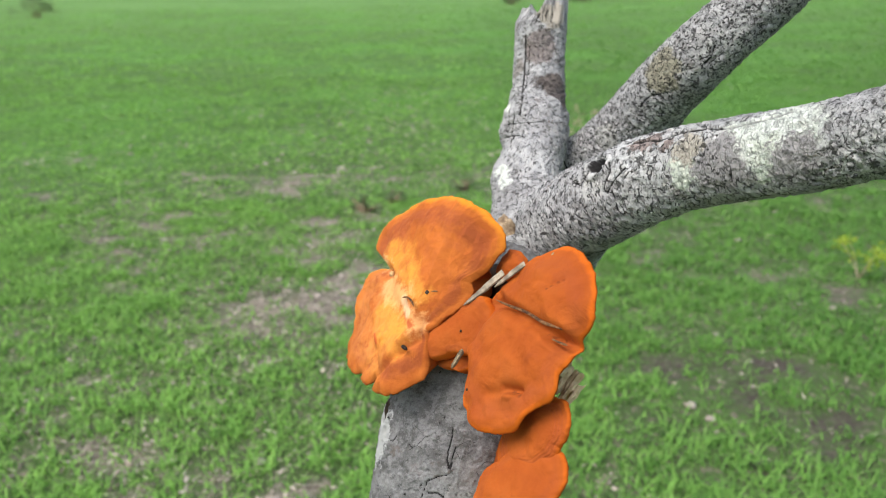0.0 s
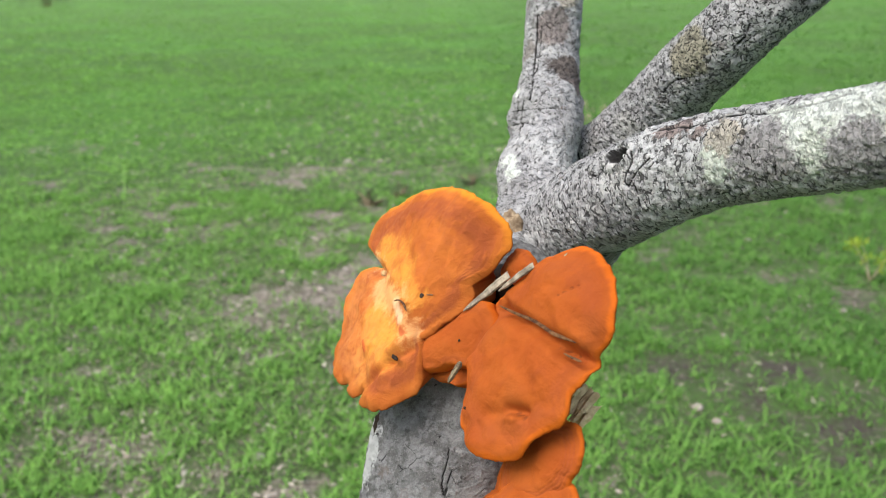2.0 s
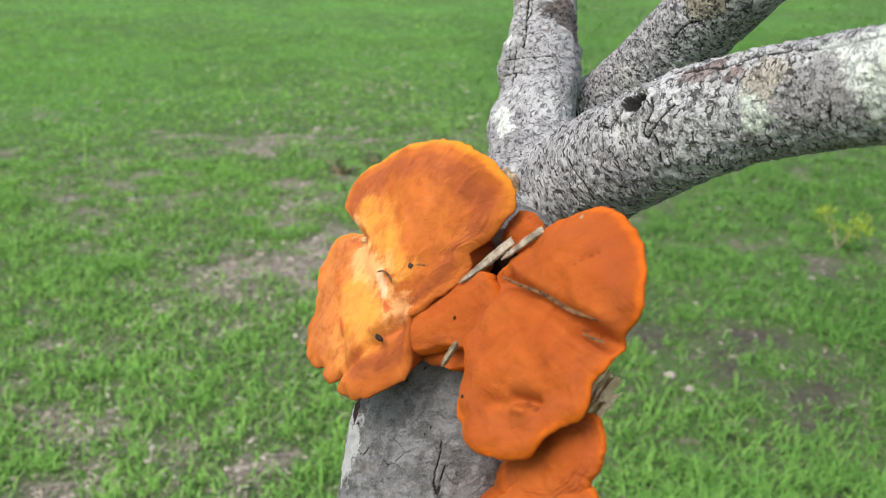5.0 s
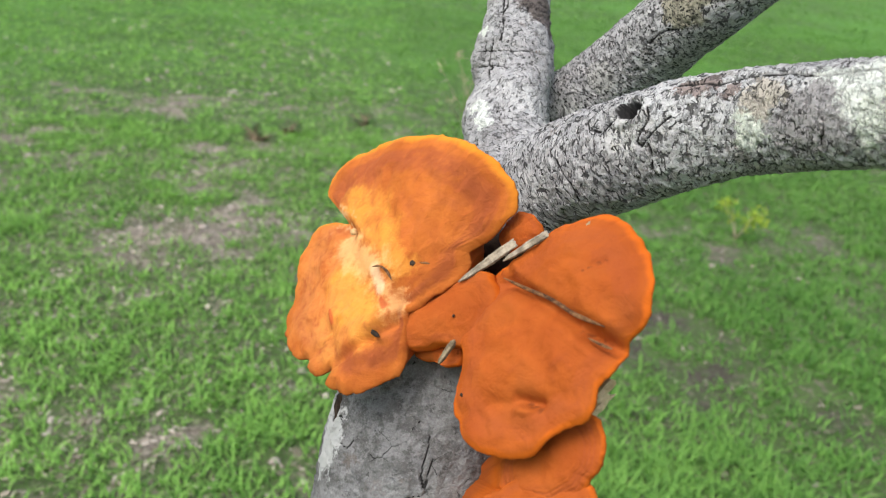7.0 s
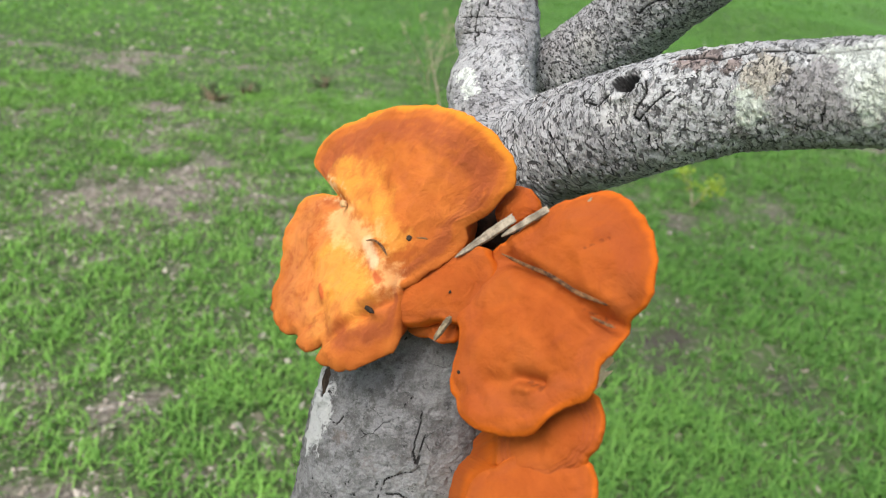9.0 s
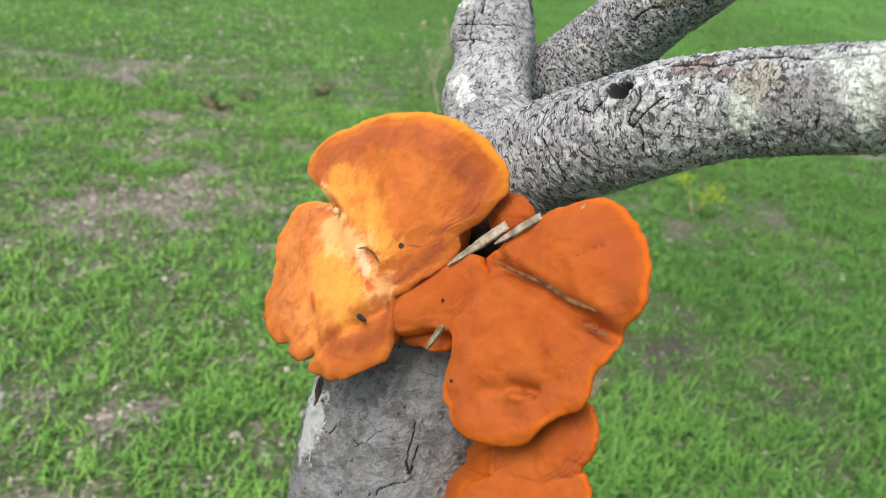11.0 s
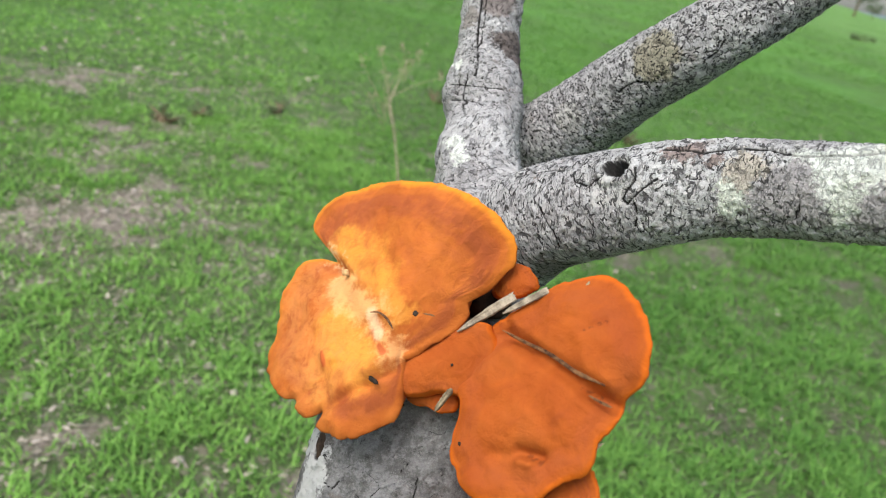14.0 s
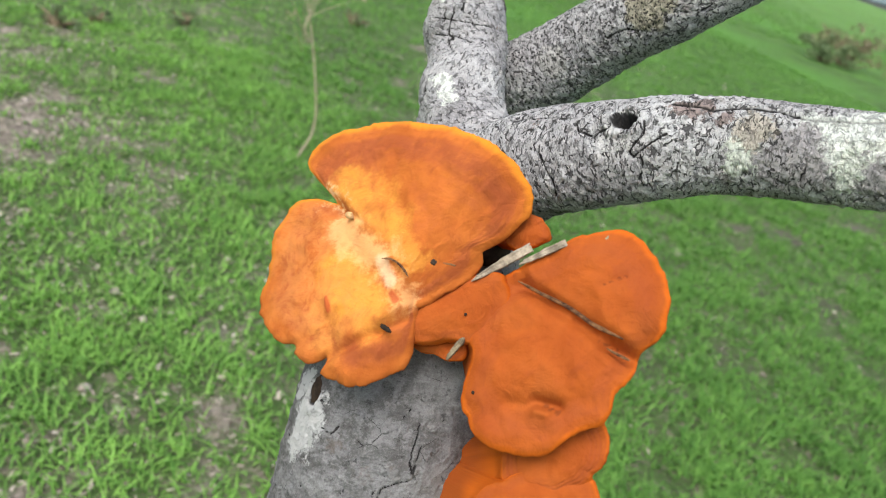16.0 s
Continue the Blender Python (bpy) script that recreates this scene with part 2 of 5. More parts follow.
def plain(name, dark, light, scale, rough=0.85, relief=0.001):
    n = Nodes(name, rough)
    ob = n.coords("Object")
    m = n.noise(ob, scale, 5, 0.6)
    c = n.mix(n.ramp(m, 0.32, 0.68), dark, light)
    c = n.mix(n.maths("MULTIPLY", n.ramp(n.noise(ob, scale * 5, 3), 0.55, 0.7), 0.45), c, tuple(v * 0.5 for v in dark))
    return n.done(c, n.bump(m, 0.6, relief))


rotten_wood = plain("rotten_brown_wood", (0.15, 0.10, 0.06), (0.42, 0.32, 0.20), 220, relief=0.002)
raw_wood = plain("dry_splinter_wood", (0.15, 0.12, 0.085), (0.40, 0.335, 0.245), 260)
crumbly_wood = plain("crumbly_brown_wood", (0.46, 0.33, 0.17), (0.78, 0.63, 0.38), 220, relief=0.002)
dark_wood = plain("dark_hollow_wood", (0.010, 0.007, 0.005), (0.05, 0.032, 0.02), 150)
sunk_wood = plain("sunken_dark_twig", (0.045, 0.018, 0.009), (0.24, 0.12, 0.05), 420, relief=0.002)
twig_wood = plain("lichened_twig", (0.09, 0.06, 0.035), (0.32, 0.26, 0.16), 220)
dust_grey = plain("pale_scab", (0.32, 0.16, 0.06), (0.55, 0.34, 0.15), 300)


def fungus(name, yellow=0.0, zones=0.42, marks=()):
    """Orange bracket flesh: a paler ragged margin, faint concentric zones, brownish mottling; a sulphur-yellow bruise where asked."""
    n = Nodes(name, 0.78)
    n.out.inputs["Specular IOR Level"].default_value = 0.10
    uv = n.coords("UV")
    rim = n.attr("rim")
    blotch, grain, fine = n.noise(uv, 38, 6, 0.62, 0.4), n.noise(uv, 230, 5, 0.68), n.noise(uv, 1300, 3)
    mott = n.noise(uv, 85, 5, 0.65, 0.8)
    c = n.mix(n.ramp(blotch, 0.30, 0.70), (0.295 + 0.075 * yellow, 0.062 + 0.030 * yellow, 0.010 + 0.006 * yellow), (0.40 + 0.10 * yellow, 0.094 + 0.050 * yellow, 0.014 + 0.012 * yellow))
    c = n.mix(n.maths("MULTIPLY", n.ramp(mott, 0.52, 0.72), 0.45), c, (0.25, 0.052, 0.014))
    dull = n.maths("MULTIPLY", n.ramp(n.noise(uv, 30, 6, 0.68, 0.5), 0.44, 0.66), n.ramp(rim, 0.93, 0.80))
    c = n.mix(n.maths("MULTIPLY", dull, 0.6), c, (0.31 + 0.10 * yellow, 0.078 + 0.032 * yellow, 0.016 + 0.020 * yellow))
    phase = n.maths("ADD", n.maths("MULTIPLY", rim, 75.0), n.maths("MULTIPLY", n.noise(uv, 40, 5, 0.6), 14.0))
    band = n.maths("MULTIPLY", n.ramp(n.maths("SINE", phase), -0.6, 0.95), n.ramp(rim, 0.52, 0.70))
    band = n.maths("MULTIPLY", band, n.ramp(rim, 0.95, 0.86))
    apart = n.tree.nodes.new("ShaderNodeSeparateXYZ")
    n.put(uv, apart.inputs[0])
    if yellow:
        band = n.maths("MULTIPLY", band, n.ramp(apart.outputs["Y"], 0.004, 0.018))
    c = n.mix(n.maths("MULTIPLY", band, zones), c, (0.30, 0.064, 0.022))
    ring = n.maths("ADD", rim, n.maths("MULTIPLY", n.maths("SUBTRACT", n.noise(uv, 60, 5, 0.65), 0.5), 0.12))
    ring = n.maths("MULTIPLY", n.maths("MULTIPLY", n.ramp(ring, 0.62, 0.76), n.ramp(ring, 0.91, 0.82)), n.ramp(n.noise(uv, 120, 4, 0.6), 0.28, 0.55))
    c = n.mix(n.maths("MULTIPLY", ring, 0.62 if yellow else 0.25), c, (0.25, 0.058, 0.022))
    if yellow:
        wob = n.maths("MULTIPLY", n.maths("SUBTRACT", n.noise(uv, 55, 7, 0.72), 0.5), 0.045)
        small = n.maths("MULTIPLY", wob, 0.14)
        isle = n.ramp(n.noise(uv, 70, 6, 0.72, 0.6), 0.34, 0.56)
        tongue = n.streak(uv, (-0.039, 0.016), (-0.012, 0.008), 0.0085, wob, 0.75)
        tongue2 = n.streak(uv, (-0.012, 0.008), (0.008, 0.000), 0.0055, wob, 0.8)
        lobe = n.streak(uv, (-0.017, -0.017), (0.001, -0.020), 0.0115, wob, 0.65)
        foot = n.maths("MULTIPLY", n.streak(uv, (-0.014, -0.030), (-0.006, -0.036), 0.009, wob, 0.6), isle)
        m = n.maths("MAXIMUM", n.maths("MAXIMUM", tongue, n.maths("MULTIPLY", tongue2, 0.7)), n.maths("MAXIMUM", lobe, n.maths("MULTIPLY", foot, 0.6)))
        m = n.maths("MULTIPLY", m, n.ramp(n.noise(uv, 80, 5, 0.65, 0.8), 0.80, 0.44))
        c = n.mix(n.maths("MULTIPLY", m, 0.80), c, (0.70, 0.295, 0.045))
        haze = n.maths("MULTIPLY", n.streak(uv, (-0.044, -0.010), (-0.018, -0.030), 0.019, wob, 0.6), isle)
        c = n.mix(n.maths("MULTIPLY", haze, 0.55), c, (0.60, 0.225, 0.060))
        cream = n.streak(uv, (-0.034, 0.0015), (-0.006, -0.0035), 0.0062, wob, 0.7)
        cream = n.maths("MAXIMUM", cream, n.maths("MULTIPLY", n.streak(uv, (0.000, -0.006), (0.018, -0.012), 0.0045, wob, 0.8), 0.9))
        c = n.mix(n.maths("MULTIPLY", cream, 0.60), c, (0.74, 0.42, 0.17))
        vein = n.maths("MULTIPLY", n.ramp(n.noise(uv, 60, 7, 0.75, 1.2), 0.55, 0.66), n.streak(uv, (-0.052, -0.006), (-0.028, -0.034), 0.015, wob, 0.5))
        c = n.mix(n.maths("MULTIPLY", vein, 0.7), c, (0.33, 0.085, 0.022))
        scar = n.streak(uv, (-0.003, -0.004), (0.005, -0.009), 0.0030, small, 0.45)
        c = n.mix(n.maths("MULTIPLY", scar, 0.6), c, (0.78, 0.56, 0.34))
        red = n.streak(uv, (0.0085, -0.0125), (0.0125, -0.0140), 0.0014, small, 0.5)
        red = n.maths("MAXIMUM", red, n.streak(uv, (-0.015, -0.0270), (-0.0115, -0.0305), 0.0011, small, 0.5))
        c = n.mix(n.maths("MULTIPLY", red, 0.8), c, (0.42, 0.075, 0.022))
        crust = n.maths("MULTIPLY", n.streak(uv, (-0.048, 0.007), (-0.040, 0.006), 0.0042, wob, 0.6), n.ramp(n.noise(uv, 420, 4, 0.7), 0.42, 0.56))
        c = n.mix(n.maths("MULTIPLY", crust, 0.8), c, (0.62, 0.40, 0.20))
    for a, b, wide, dots in marks:
        # thin dark lines, broken into specks
        m = n.streak(uv, a, b, wide, n.maths("MULTIPLY", n.maths("SUBTRACT", n.noise(uv, 160, 4, 0.7), 0.5), 0.004), 0.6)
        c = n.mix(n.maths("MULTIPLY", n.maths("MULTIPLY", m, n.ramp(n.noise(uv, 420, 3, 0.6), 0.62 - 0.35 * dots, 0.70 - 0.25 * dots)), 0.55), c, (0.10, 0.026, 0.010))
    edge = n.maths("ADD", rim, n.maths("MULTIPLY", n.maths("SUBTRACT", n.noise(uv, 55, 5, 0.6), 0.5), 0.11))
    rimmed = n.ramp(edge, 0.925, 0.985)
    if yellow:
        rimmed = n.maths("MULTIPLY", rimmed, n.ramp(n.maths("ADD", apart.outputs["Y"], n.maths("MULTIPLY", apart.outputs["X"], -0.8)), -0.012, 0.022))
    c = n.mix(n.maths("MULTIPLY", rimmed, n.maths("MULTIPLY", n.ramp(n.noise(uv, 24, 3), 0.24, 0.50), 0.75 + 0.2 * yellow)), c, (0.58 + 0.12 * yellow, 0.122 + 0.110 * yellow, 0.008 + 0.012 * yellow))
    c = n.mix(n.maths("MULTIPLY", n.ramp(grain, 0.54, 0.72), 0.32), c, (0.26, 0.050, 0.012))
    speck = n.maths("MULTIPLY", n.ramp(n.cells(uv, 95.0), 0.08, 0.04), n.ramp(n.noise(uv, 33, 1), 0.56, 0.62))
    c = n.mix(n.maths("MULTIPLY", speck, 0.75), c, (0.10, 0.03, 0.012))
    height = n.maths("ADD", n.maths("ADD", n.maths("MULTIPLY", mott, 1.0), n.maths("MULTIPLY", grain, 0.5)), n.maths("MULTIPLY", fine, 0.14))
    return n.done(c, n.bump(n.maths("SUBTRACT", height, n.maths("MULTIPLY", band, 0.3 * zones)), 0.6, 0.0018))


flesh_orange = fungus("orange_fungus", 0.0, 0.10, (((-0.0388, 0.006), (-0.0343, 0.0157), 0.0012, 0.25), ((-0.0343, 0.0157), (-0.0265, 0.0232), 0.0012, 0.25), ((0.0123, 0.0308), (0.0184, 0.0369), 0.0006, 0.6), ((0.0201, 0.0117), (0.0329, 0.0125), 0.0007, 0.5), ((0.011, -0.0175), (0.0185, -0.0177), 0.001, 0.6)))
flesh_ribbed = fungus("ribbed_orange_fungus", 0.0, 0.32)
flesh_yellow = fungus("bruised_orange_fungus", 1.0, 0.24)
flesh_soft = fungus("plain_orange_fungus", 0.0, 0.0)


def ground_material():
    n = Nodes("turf_soil", 0.95)
    ob = n.coords("Object")
    bare = n.attr("bare")
    big, mid, fine = n.noise(ob, 0.35, 4), n.noise(ob, 5.0, 5, 0.6), n.noise(ob, 45.0, 4, 0.7)
    green = n.mix(n.ramp(mid, 0.3, 0.7), (0.065, 0.135, 0.032), (0.125, 0.24, 0.052))
    green = n.mix(n.ramp(big, 0.42, 0.65), green, (0.11, 0.26, 0.045))
    soil = n.mix(n.ramp(fine, 0.35, 0.65), (0.165, 0.135, 0.105), (0.41, 0.355, 0.29))
    apart = n.tree.nodes.new("ShaderNodeSeparateXYZ")
    n.put(ob, apart.inputs[0])
    # dark damp soil towards the right of the near ground
    right_dark = n.ramp(n.maths("ADD", apart.outputs["X"], n.maths("MULTIPLY", n.noise(ob, 2.2, 4, 0.6), 0.9)), 0.55, 1.05)
    right_dark = n.maths("MULTIPLY", right_dark, n.ramp(apart.outputs["Y"], 3.6, 2.6))
    soil = n.mix(n.maths("MULTIPLY", right_dark, 0.8), soil, (0.062, 0.052, 0.040))
    m = n.maths("ADD", bare, n.maths("MULTIPLY", n.maths("SUBTRACT", n.noise(ob, 9.0, 5, 0.65), 0.5), 0.9))
    thatch = n.mix(n.ramp(n.noise(ob, 110.0, 5, 0.75), 0.42, 0.58), (0.105, 0.125, 0.058), green)
    thatch = n.mix(n.ramp(n.noise(ob, 28.0, 5, 0.7), 0.52, 0.64), thatch, (0.25, 0.225, 0.16))
    green = n.mix(n.attr("close"), green, thatch)
    m = n.maths("ADD", m, n.maths("MULTIPLY", n.maths("SUBTRACT", n.noise(ob, 38.0, 5, 0.7), 0.5), 0.8))
    c = n.mix(n.ramp(m, 0.36, 0.80), green, soil)
    # far ground takes a green that includes the shade between distant blades
    dry = n.maths("MULTIPLY", n.attr("dry"), n.ramp(n.noise(ob, 0.12, 4), 0.35, 0.6))
    c = n.mix(dry, c, (0.125, 0.245, 0.060))
    return n.done(c, n.bump(n.maths("ADD", fine, n.noise(ob, 160.0, 3, 0.7)), 1.0, 0.02))


turf_soil = ground_material()


def leaf_material(name, dark, light, through=0.35, shift=6.0, right_dark=0.0):
    """Thin leaves, each of its own shade; the last value sets how much darker they turn towards the right."""
    n = Nodes(name, 0.6)
    geo = n.tree.nodes.new("ShaderNodeNewGeometry")
    ob = n.coords("Object")
    f = n.maths("ADD", n.maths("MULTIPLY", geo.outputs["Random Per Island"], 0.6), n.maths("MULTIPLY", n.noise(ob, shift, 3), 0.55))
    c = n.mix(n.ramp(f, 0.25, 0.85, False), dark, light)
    if right_dark:
        # a darker green blends in towards the right, with a ragged border
        apart = n.tree.nodes.new("ShaderNodeSeparateXYZ")
        n.put(ob, apart.inputs[0])
        rightward = n.ramp(n.maths("ADD", apart.outputs["X"], n.maths("MULTIPLY", n.noise(ob, 0.9, 4, 0.6), 1.6)), 0.7, 2.2)
        c = n.mix(n.maths("MULTIPLY", rightward, right_dark), c, (0.070, 0.200, 0.036))
    n.put(c, n.out.inputs["Base Color"])
    tr = n.tree.nodes.new("ShaderNodeBsdfTranslucent")
    n.put(c, tr.inputs["Color"])
    ms = n.tree.nodes.new("ShaderNodeMixShader")
    ms.inputs[0].default_value = through
    n.tree.links.new(n.out.outputs[0], ms.inputs[1])
    n.tree.links.new(tr.outputs[0], ms.inputs[2])
    n.tree.links.new(ms.outputs[0], n.tree.nodes["Material Output"].inputs["Surface"])
    return n.mat


grass_green = leaf_material("grass_blade", (0.110, 0.250, 0.050), (0.300, 0.555, 0.115), 0.4, 1.4, 0.45)
weed_green = leaf_material("weed_leaf", (0.20, 0.32, 0.03), (0.46, 0.55, 0.07))
bush_green = leaf_material("bush_leaf", (0.10, 0.15, 0.07), (0.22, 0.29, 0.13), 0.3)
tree_green = leaf_material("tree_leaf", (0.06, 0.10, 0.05), (0.13, 0.19, 0.09), 0.25)
dry_straw = plain("dry_straw", (0.30, 0.25, 0.15), (0.55, 0.48, 0.33), 60)
russet = leaf_material("russet_leaf", (0.16, 0.13, 0.08), (0.30, 0.25, 0.15), 0.25)
stone_pale = plain("pale_stone", (0.26, 0.21, 0.17), (0.43, 0.395, 0.34), 70, relief=0.003)
litter_mat = leaf_material("dead_leaf_litter", (0.20, 0.165, 0.12), (0.50, 0.44, 0.36), 0.1, 30)
# the ridge's bluish tone has the haze of distance mixed into it
hill_mat = plain("far_hazed_wooded_hill", (0.12, 0.17, 0.17), (0.17, 0.22, 0.21), 0.01, relief=0.0)


# ---- building helpers ----
def origin_of(ob):
    at = Vector(ob.location)
    while ob.parent:
        ob = ob.parent
        at += Vector(ob.location)
    return at


def mesh_of(name, verts, faces, material, smooth=True):
    me = bpy.data.meshes.new(name)
    me.from_pydata([tuple(v) for v in verts], [], faces)
    me.materials.append(material)
    if smooth:
        me.polygons.foreach_set("use_smooth", [True] * len(me.polygons))
    me.update()
    return me


def part(name, verts, faces, material, parent, label="", smooth=True):
    """One mesh under a thing or a part; verts are in world metres."""
    o = origin_of(parent)
    ob = new(name, mesh_of(name, [Vector(v) - o for v in verts], faces, material, smooth))
    ob.parent = parent
    return tagged(ob, label)


def root(name, at, label, category, group="", kind=""):
    ob = new(name)
    ob.location = at
    ob.empty_display_size = 0.05
    return tagged(ob, label, category, group, kind)


def spline(points, count):
    """Catmull-Rom through rows of numbers."""
    p = np.array(points, float)
    p = np.vstack([2 * p[0] - p[1], p, 2 * p[-1] - p[-2]])
    out = []
    for s in np.linspace(0, len(p) - 3 - 1e-6, count):
        i, f = int(s) + 1, s - int(s)
        a, b, c, d = p[i - 1], p[i], p[i + 1], p[i + 2]
        out.append(0.5 * (2 * b + (c - a) * f + (2 * a - 5 * b + 4 * c - d) * f * f + (3 * b - a - 3 * c + d) * f ** 3))
    return np.array(out)


def fissure(u, v, seed, how):
    """How deep a crack is (0 to 1) at a place on the bark; how = (round, along, share of the bark that is cracked)."""
    w = noise.noise_vector(Vector((u * 110, v * 110, seed)))
    p = Vector(((u + w.x * 0.0022) * how[0], (v + w.y * 0.0022) * how[1], seed * 5.0))
    out = 0.0
    for k, wide, grain, rare in ((1.25, 0.10, 135.0, 0.08), (2.4, 0.16, 270.0, 0.04), (0.40, 0.030, 50.0, 0.22)):
        m = noise.noise(Vector((u * grain, v * grain, seed + k))) * 1.3 + noise.noise(Vector((u * 30, v * 30, seed - k))) * 0.7 - rare - 0.45 + how[2]
        if m <= 0:
            continue
        d = noise.voronoi(p * k)[0]
        out = max(out, min(1.0, m * 4) * max(0.0, 1 - (d[1] - d[0]) / wide) * (1.0 if k < 2 else 0.8))
    return out


AHEAD = Vector((0.16, 0.90, -0.40)).normalized()
LOOK = Vector((0.09, 0.93, -0.35)).normalized()
SIDEWAYS = LOOK.cross(Vector((0, 0, 1))).normalized()


def tube(points, along, around, lumps=0.0, scale=30.0, seed=0, how=None, deep=0.0012, end=0.0, dents=(), cuts=(), torn=None):
    """A limb through rows (x, y, z, radius): verts, faces, each corner's (round, along) in metres and each vertex's crack.
    lumps: uneven girth in parts of the radius; how: its cracks; end: how far the last ring is torn into splinters; torn(x): how far it stands up beyond that, from side to side."""
    rows = spline(points, along)
    verts, uvs, cracks, length = [], [], [], 0.0
    side = Vector((0.02, 1.0, 0.05))
    girth = max(r[3] for r in points[len(points) // 3:])
    flat = [([Vector(p) - AHEAD * AHEAD.dot(Vector(p)) for p in line], wide, sink[0] if sink else 0.0012) for line, wide, *sink in cuts]
    for i, (x, y, z, r) in enumerate(rows):
        here = Vector((x, y, z))
        a, b = rows[max(i - 1, 0)], rows[min(i + 1, along - 1)]
        way = (Vector(b[:3]) - Vector(a[:3])).normalized()
        if i:
            length += (here - Vector(rows[i - 1][:3])).length
        e1 = (side - way * side.dot(way)).normalized()
        e2 = way.cross(e1)
        for k in range(around):
            ang = 2 * math.pi * k / around
            d = e1 * math.cos(ang) + e2 * math.sin(ang)
            q = here + d * r
            s = 1.0 + lumps * (noise.noise(q * scale + Vector((seed, 0, 0))) + 0.45 * noise.noise(q * scale * 2.7 + Vector((0, seed, 3))) + 0.22 * noise.noise(q * scale * 7.0))
            u, c = ang * girth, 0.0
            h = 0.0
            if how and math.cos(ang) < 0.55:
                c = fissure(u, length, seed, how)
                h = 0.0007 * noise.noise(Vector((u * 240, length * 360, seed))) + 0.0005 * noise.noise(q * 620) - deep * c
            q = here + d * (r * s + h)
            for spot, wide, down in dents:
                off = q - Vector(spot)
                off += (off - way * off.dot(way)) * 0.5
                e = off.length / wide + 0.10 * noise.noise(q * 330)
                if e < 1.9:
                    q -= d * (down * max(0.0, 1 - e * e) ** 0.6 if e < 1 else -0.0016 * math.sin(math.pi * (e - 1) / 0.9))
                    c = max(c, min(1.0, max(0.0, 1.2 - e) * 4))
            if flat and d.dot(AHEAD) < 0.1:
                g = q - AHEAD * AHEAD.dot(q)
                for line, wide, sink in flat:
                    for a0, b0 in zip(line, line[1:]):
                        ab = b0 - a0
                        t0 = (g - a0).dot(ab) / ab.length_squared
                        if -0.3 < t0 < 1.3:
                            gap = (g - a0 - ab * max(0.0, min(1.0, t0))).length + 0.55 * wide * noise.noise(q * 300)
                            if gap < wide:
                                deepness = min(1.0, 1.6 * (1 - gap / wide))
                                q -= d * sink * deepness
                                c = max(c, deepness)
            if end and i > along - 14:
                tooth = max(0.0, noise.noise(Vector((k * 26.0 / around, seed, 0.3))) + 0.3 + 0.5 * noise.noise(Vector((k * 70.0 / around, seed, 2.3))))
                q += way * (end * tooth * (i - along + 14) / 13.0) - d * (r * 0.25 * (i - along + 14) / 13.0 * (1 if tooth > 0.3 else 0.3))
            if torn and i > along - 14:
                f = (i - along + 14) / 13.0
                up = torn(d.dot(SIDEWAYS)) + 0.0012 * noise.noise(Vector((k * 0.35, seed, 5))) + 0.0008 * noise.noise(Vector((k * 1.1, seed, 8)))
                q += way * up * f - d * r * 0.10 * f
            verts.append(q)
            uvs.append((u, length))
            cracks.append(c)
    faces, corner = [], []
    turn = 2 * math.pi * girth
    for i in range(along - 1):
        for k in range(around):
            k2 = (k + 1) % around
            faces.append((i * around + k, i * around + k2, (i + 1) * around + k2, (i + 1) * around + k))
            wrap = turn if k2 == 0 else 0.0
            u0, u1 = uvs[i * around + k], uvs[i * around + k2]
            u2, u3 = uvs[(i + 1) * around + k2], uvs[(i + 1) * around + k]
            corner += [u0, (u1[0] + wrap, u1[1]), (u2[0] + wrap, u2[1]), u3]
    for i, flip in ((0, True), (along - 1, False)):
        ring = [i * around + k for k in range(around)]
        verts.append(sum((Vector(verts[j]) for j in ring), Vector()) / around - (way * 0.012 if torn and i else Vector()))
        cracks.append(0.0)
        c = len(verts) - 1
        for k in range(around):
            f = (ring[k], ring[(k + 1) % around], c)
            faces.append(f[::-1] if flip else f)
            corner += [uvs[ring[k]], uvs[ring[(k + 1) % around]], uvs[ring[k]]]
    return verts, faces, corner, cracks


def set_uv(ob, corner):
    layer = ob.data.uv_layers.new(name="UVMap")
    layer.data.foreach_set("uv", np.array(corner, np.float32).ravel())


def limb(name, points, along, around, material, parent, label="", **how):
    v, f, c, deep = tube(points, along, around, **how)
    ob = part(name, v, f, material, parent, label)
    set_uv(ob, c)
    ob.data.attributes.new("crack", "FLOAT", "POINT").data.foreach_set("value", deep)
    return ob


# ---- the ground ----
BARE = [(-2.83, 9.23, 0.66, 1.34), (-2.06, 5.72, 0.51, 0.65), (-1.22, 4.18, 0.41, 0.47), (-0.85, 3.13, 0.34, 0.38), (-0.82, 2.48, 0.26, 0.28), (-0.45, 2.02, 0.21, 0.19), (-0.84, 1.80, 0.15, 0.14), (1.67, 4.23, 0.21, 0.18), (0.91, 2.82, 0.11, 0.13), (0.68, 2.43, 0.08, 0.11),
        (0.65, 2.12, 0.09, 0.13), (1.10, 2.41, 0.15, 0.16), (1.16, 2.10, 0.17, 0.17), (0.80, 1.92, 0.15, 0.14), (1.06, 1.75, 0.14, 0.13), (-3.89, 6.88, 0.28, 0.33), (0.21, 5.60, 0.13, 0.44), (-1.74, 3.79, 0.19, 0.26), (-1.19, 2.04, 0.11, 0.14)]


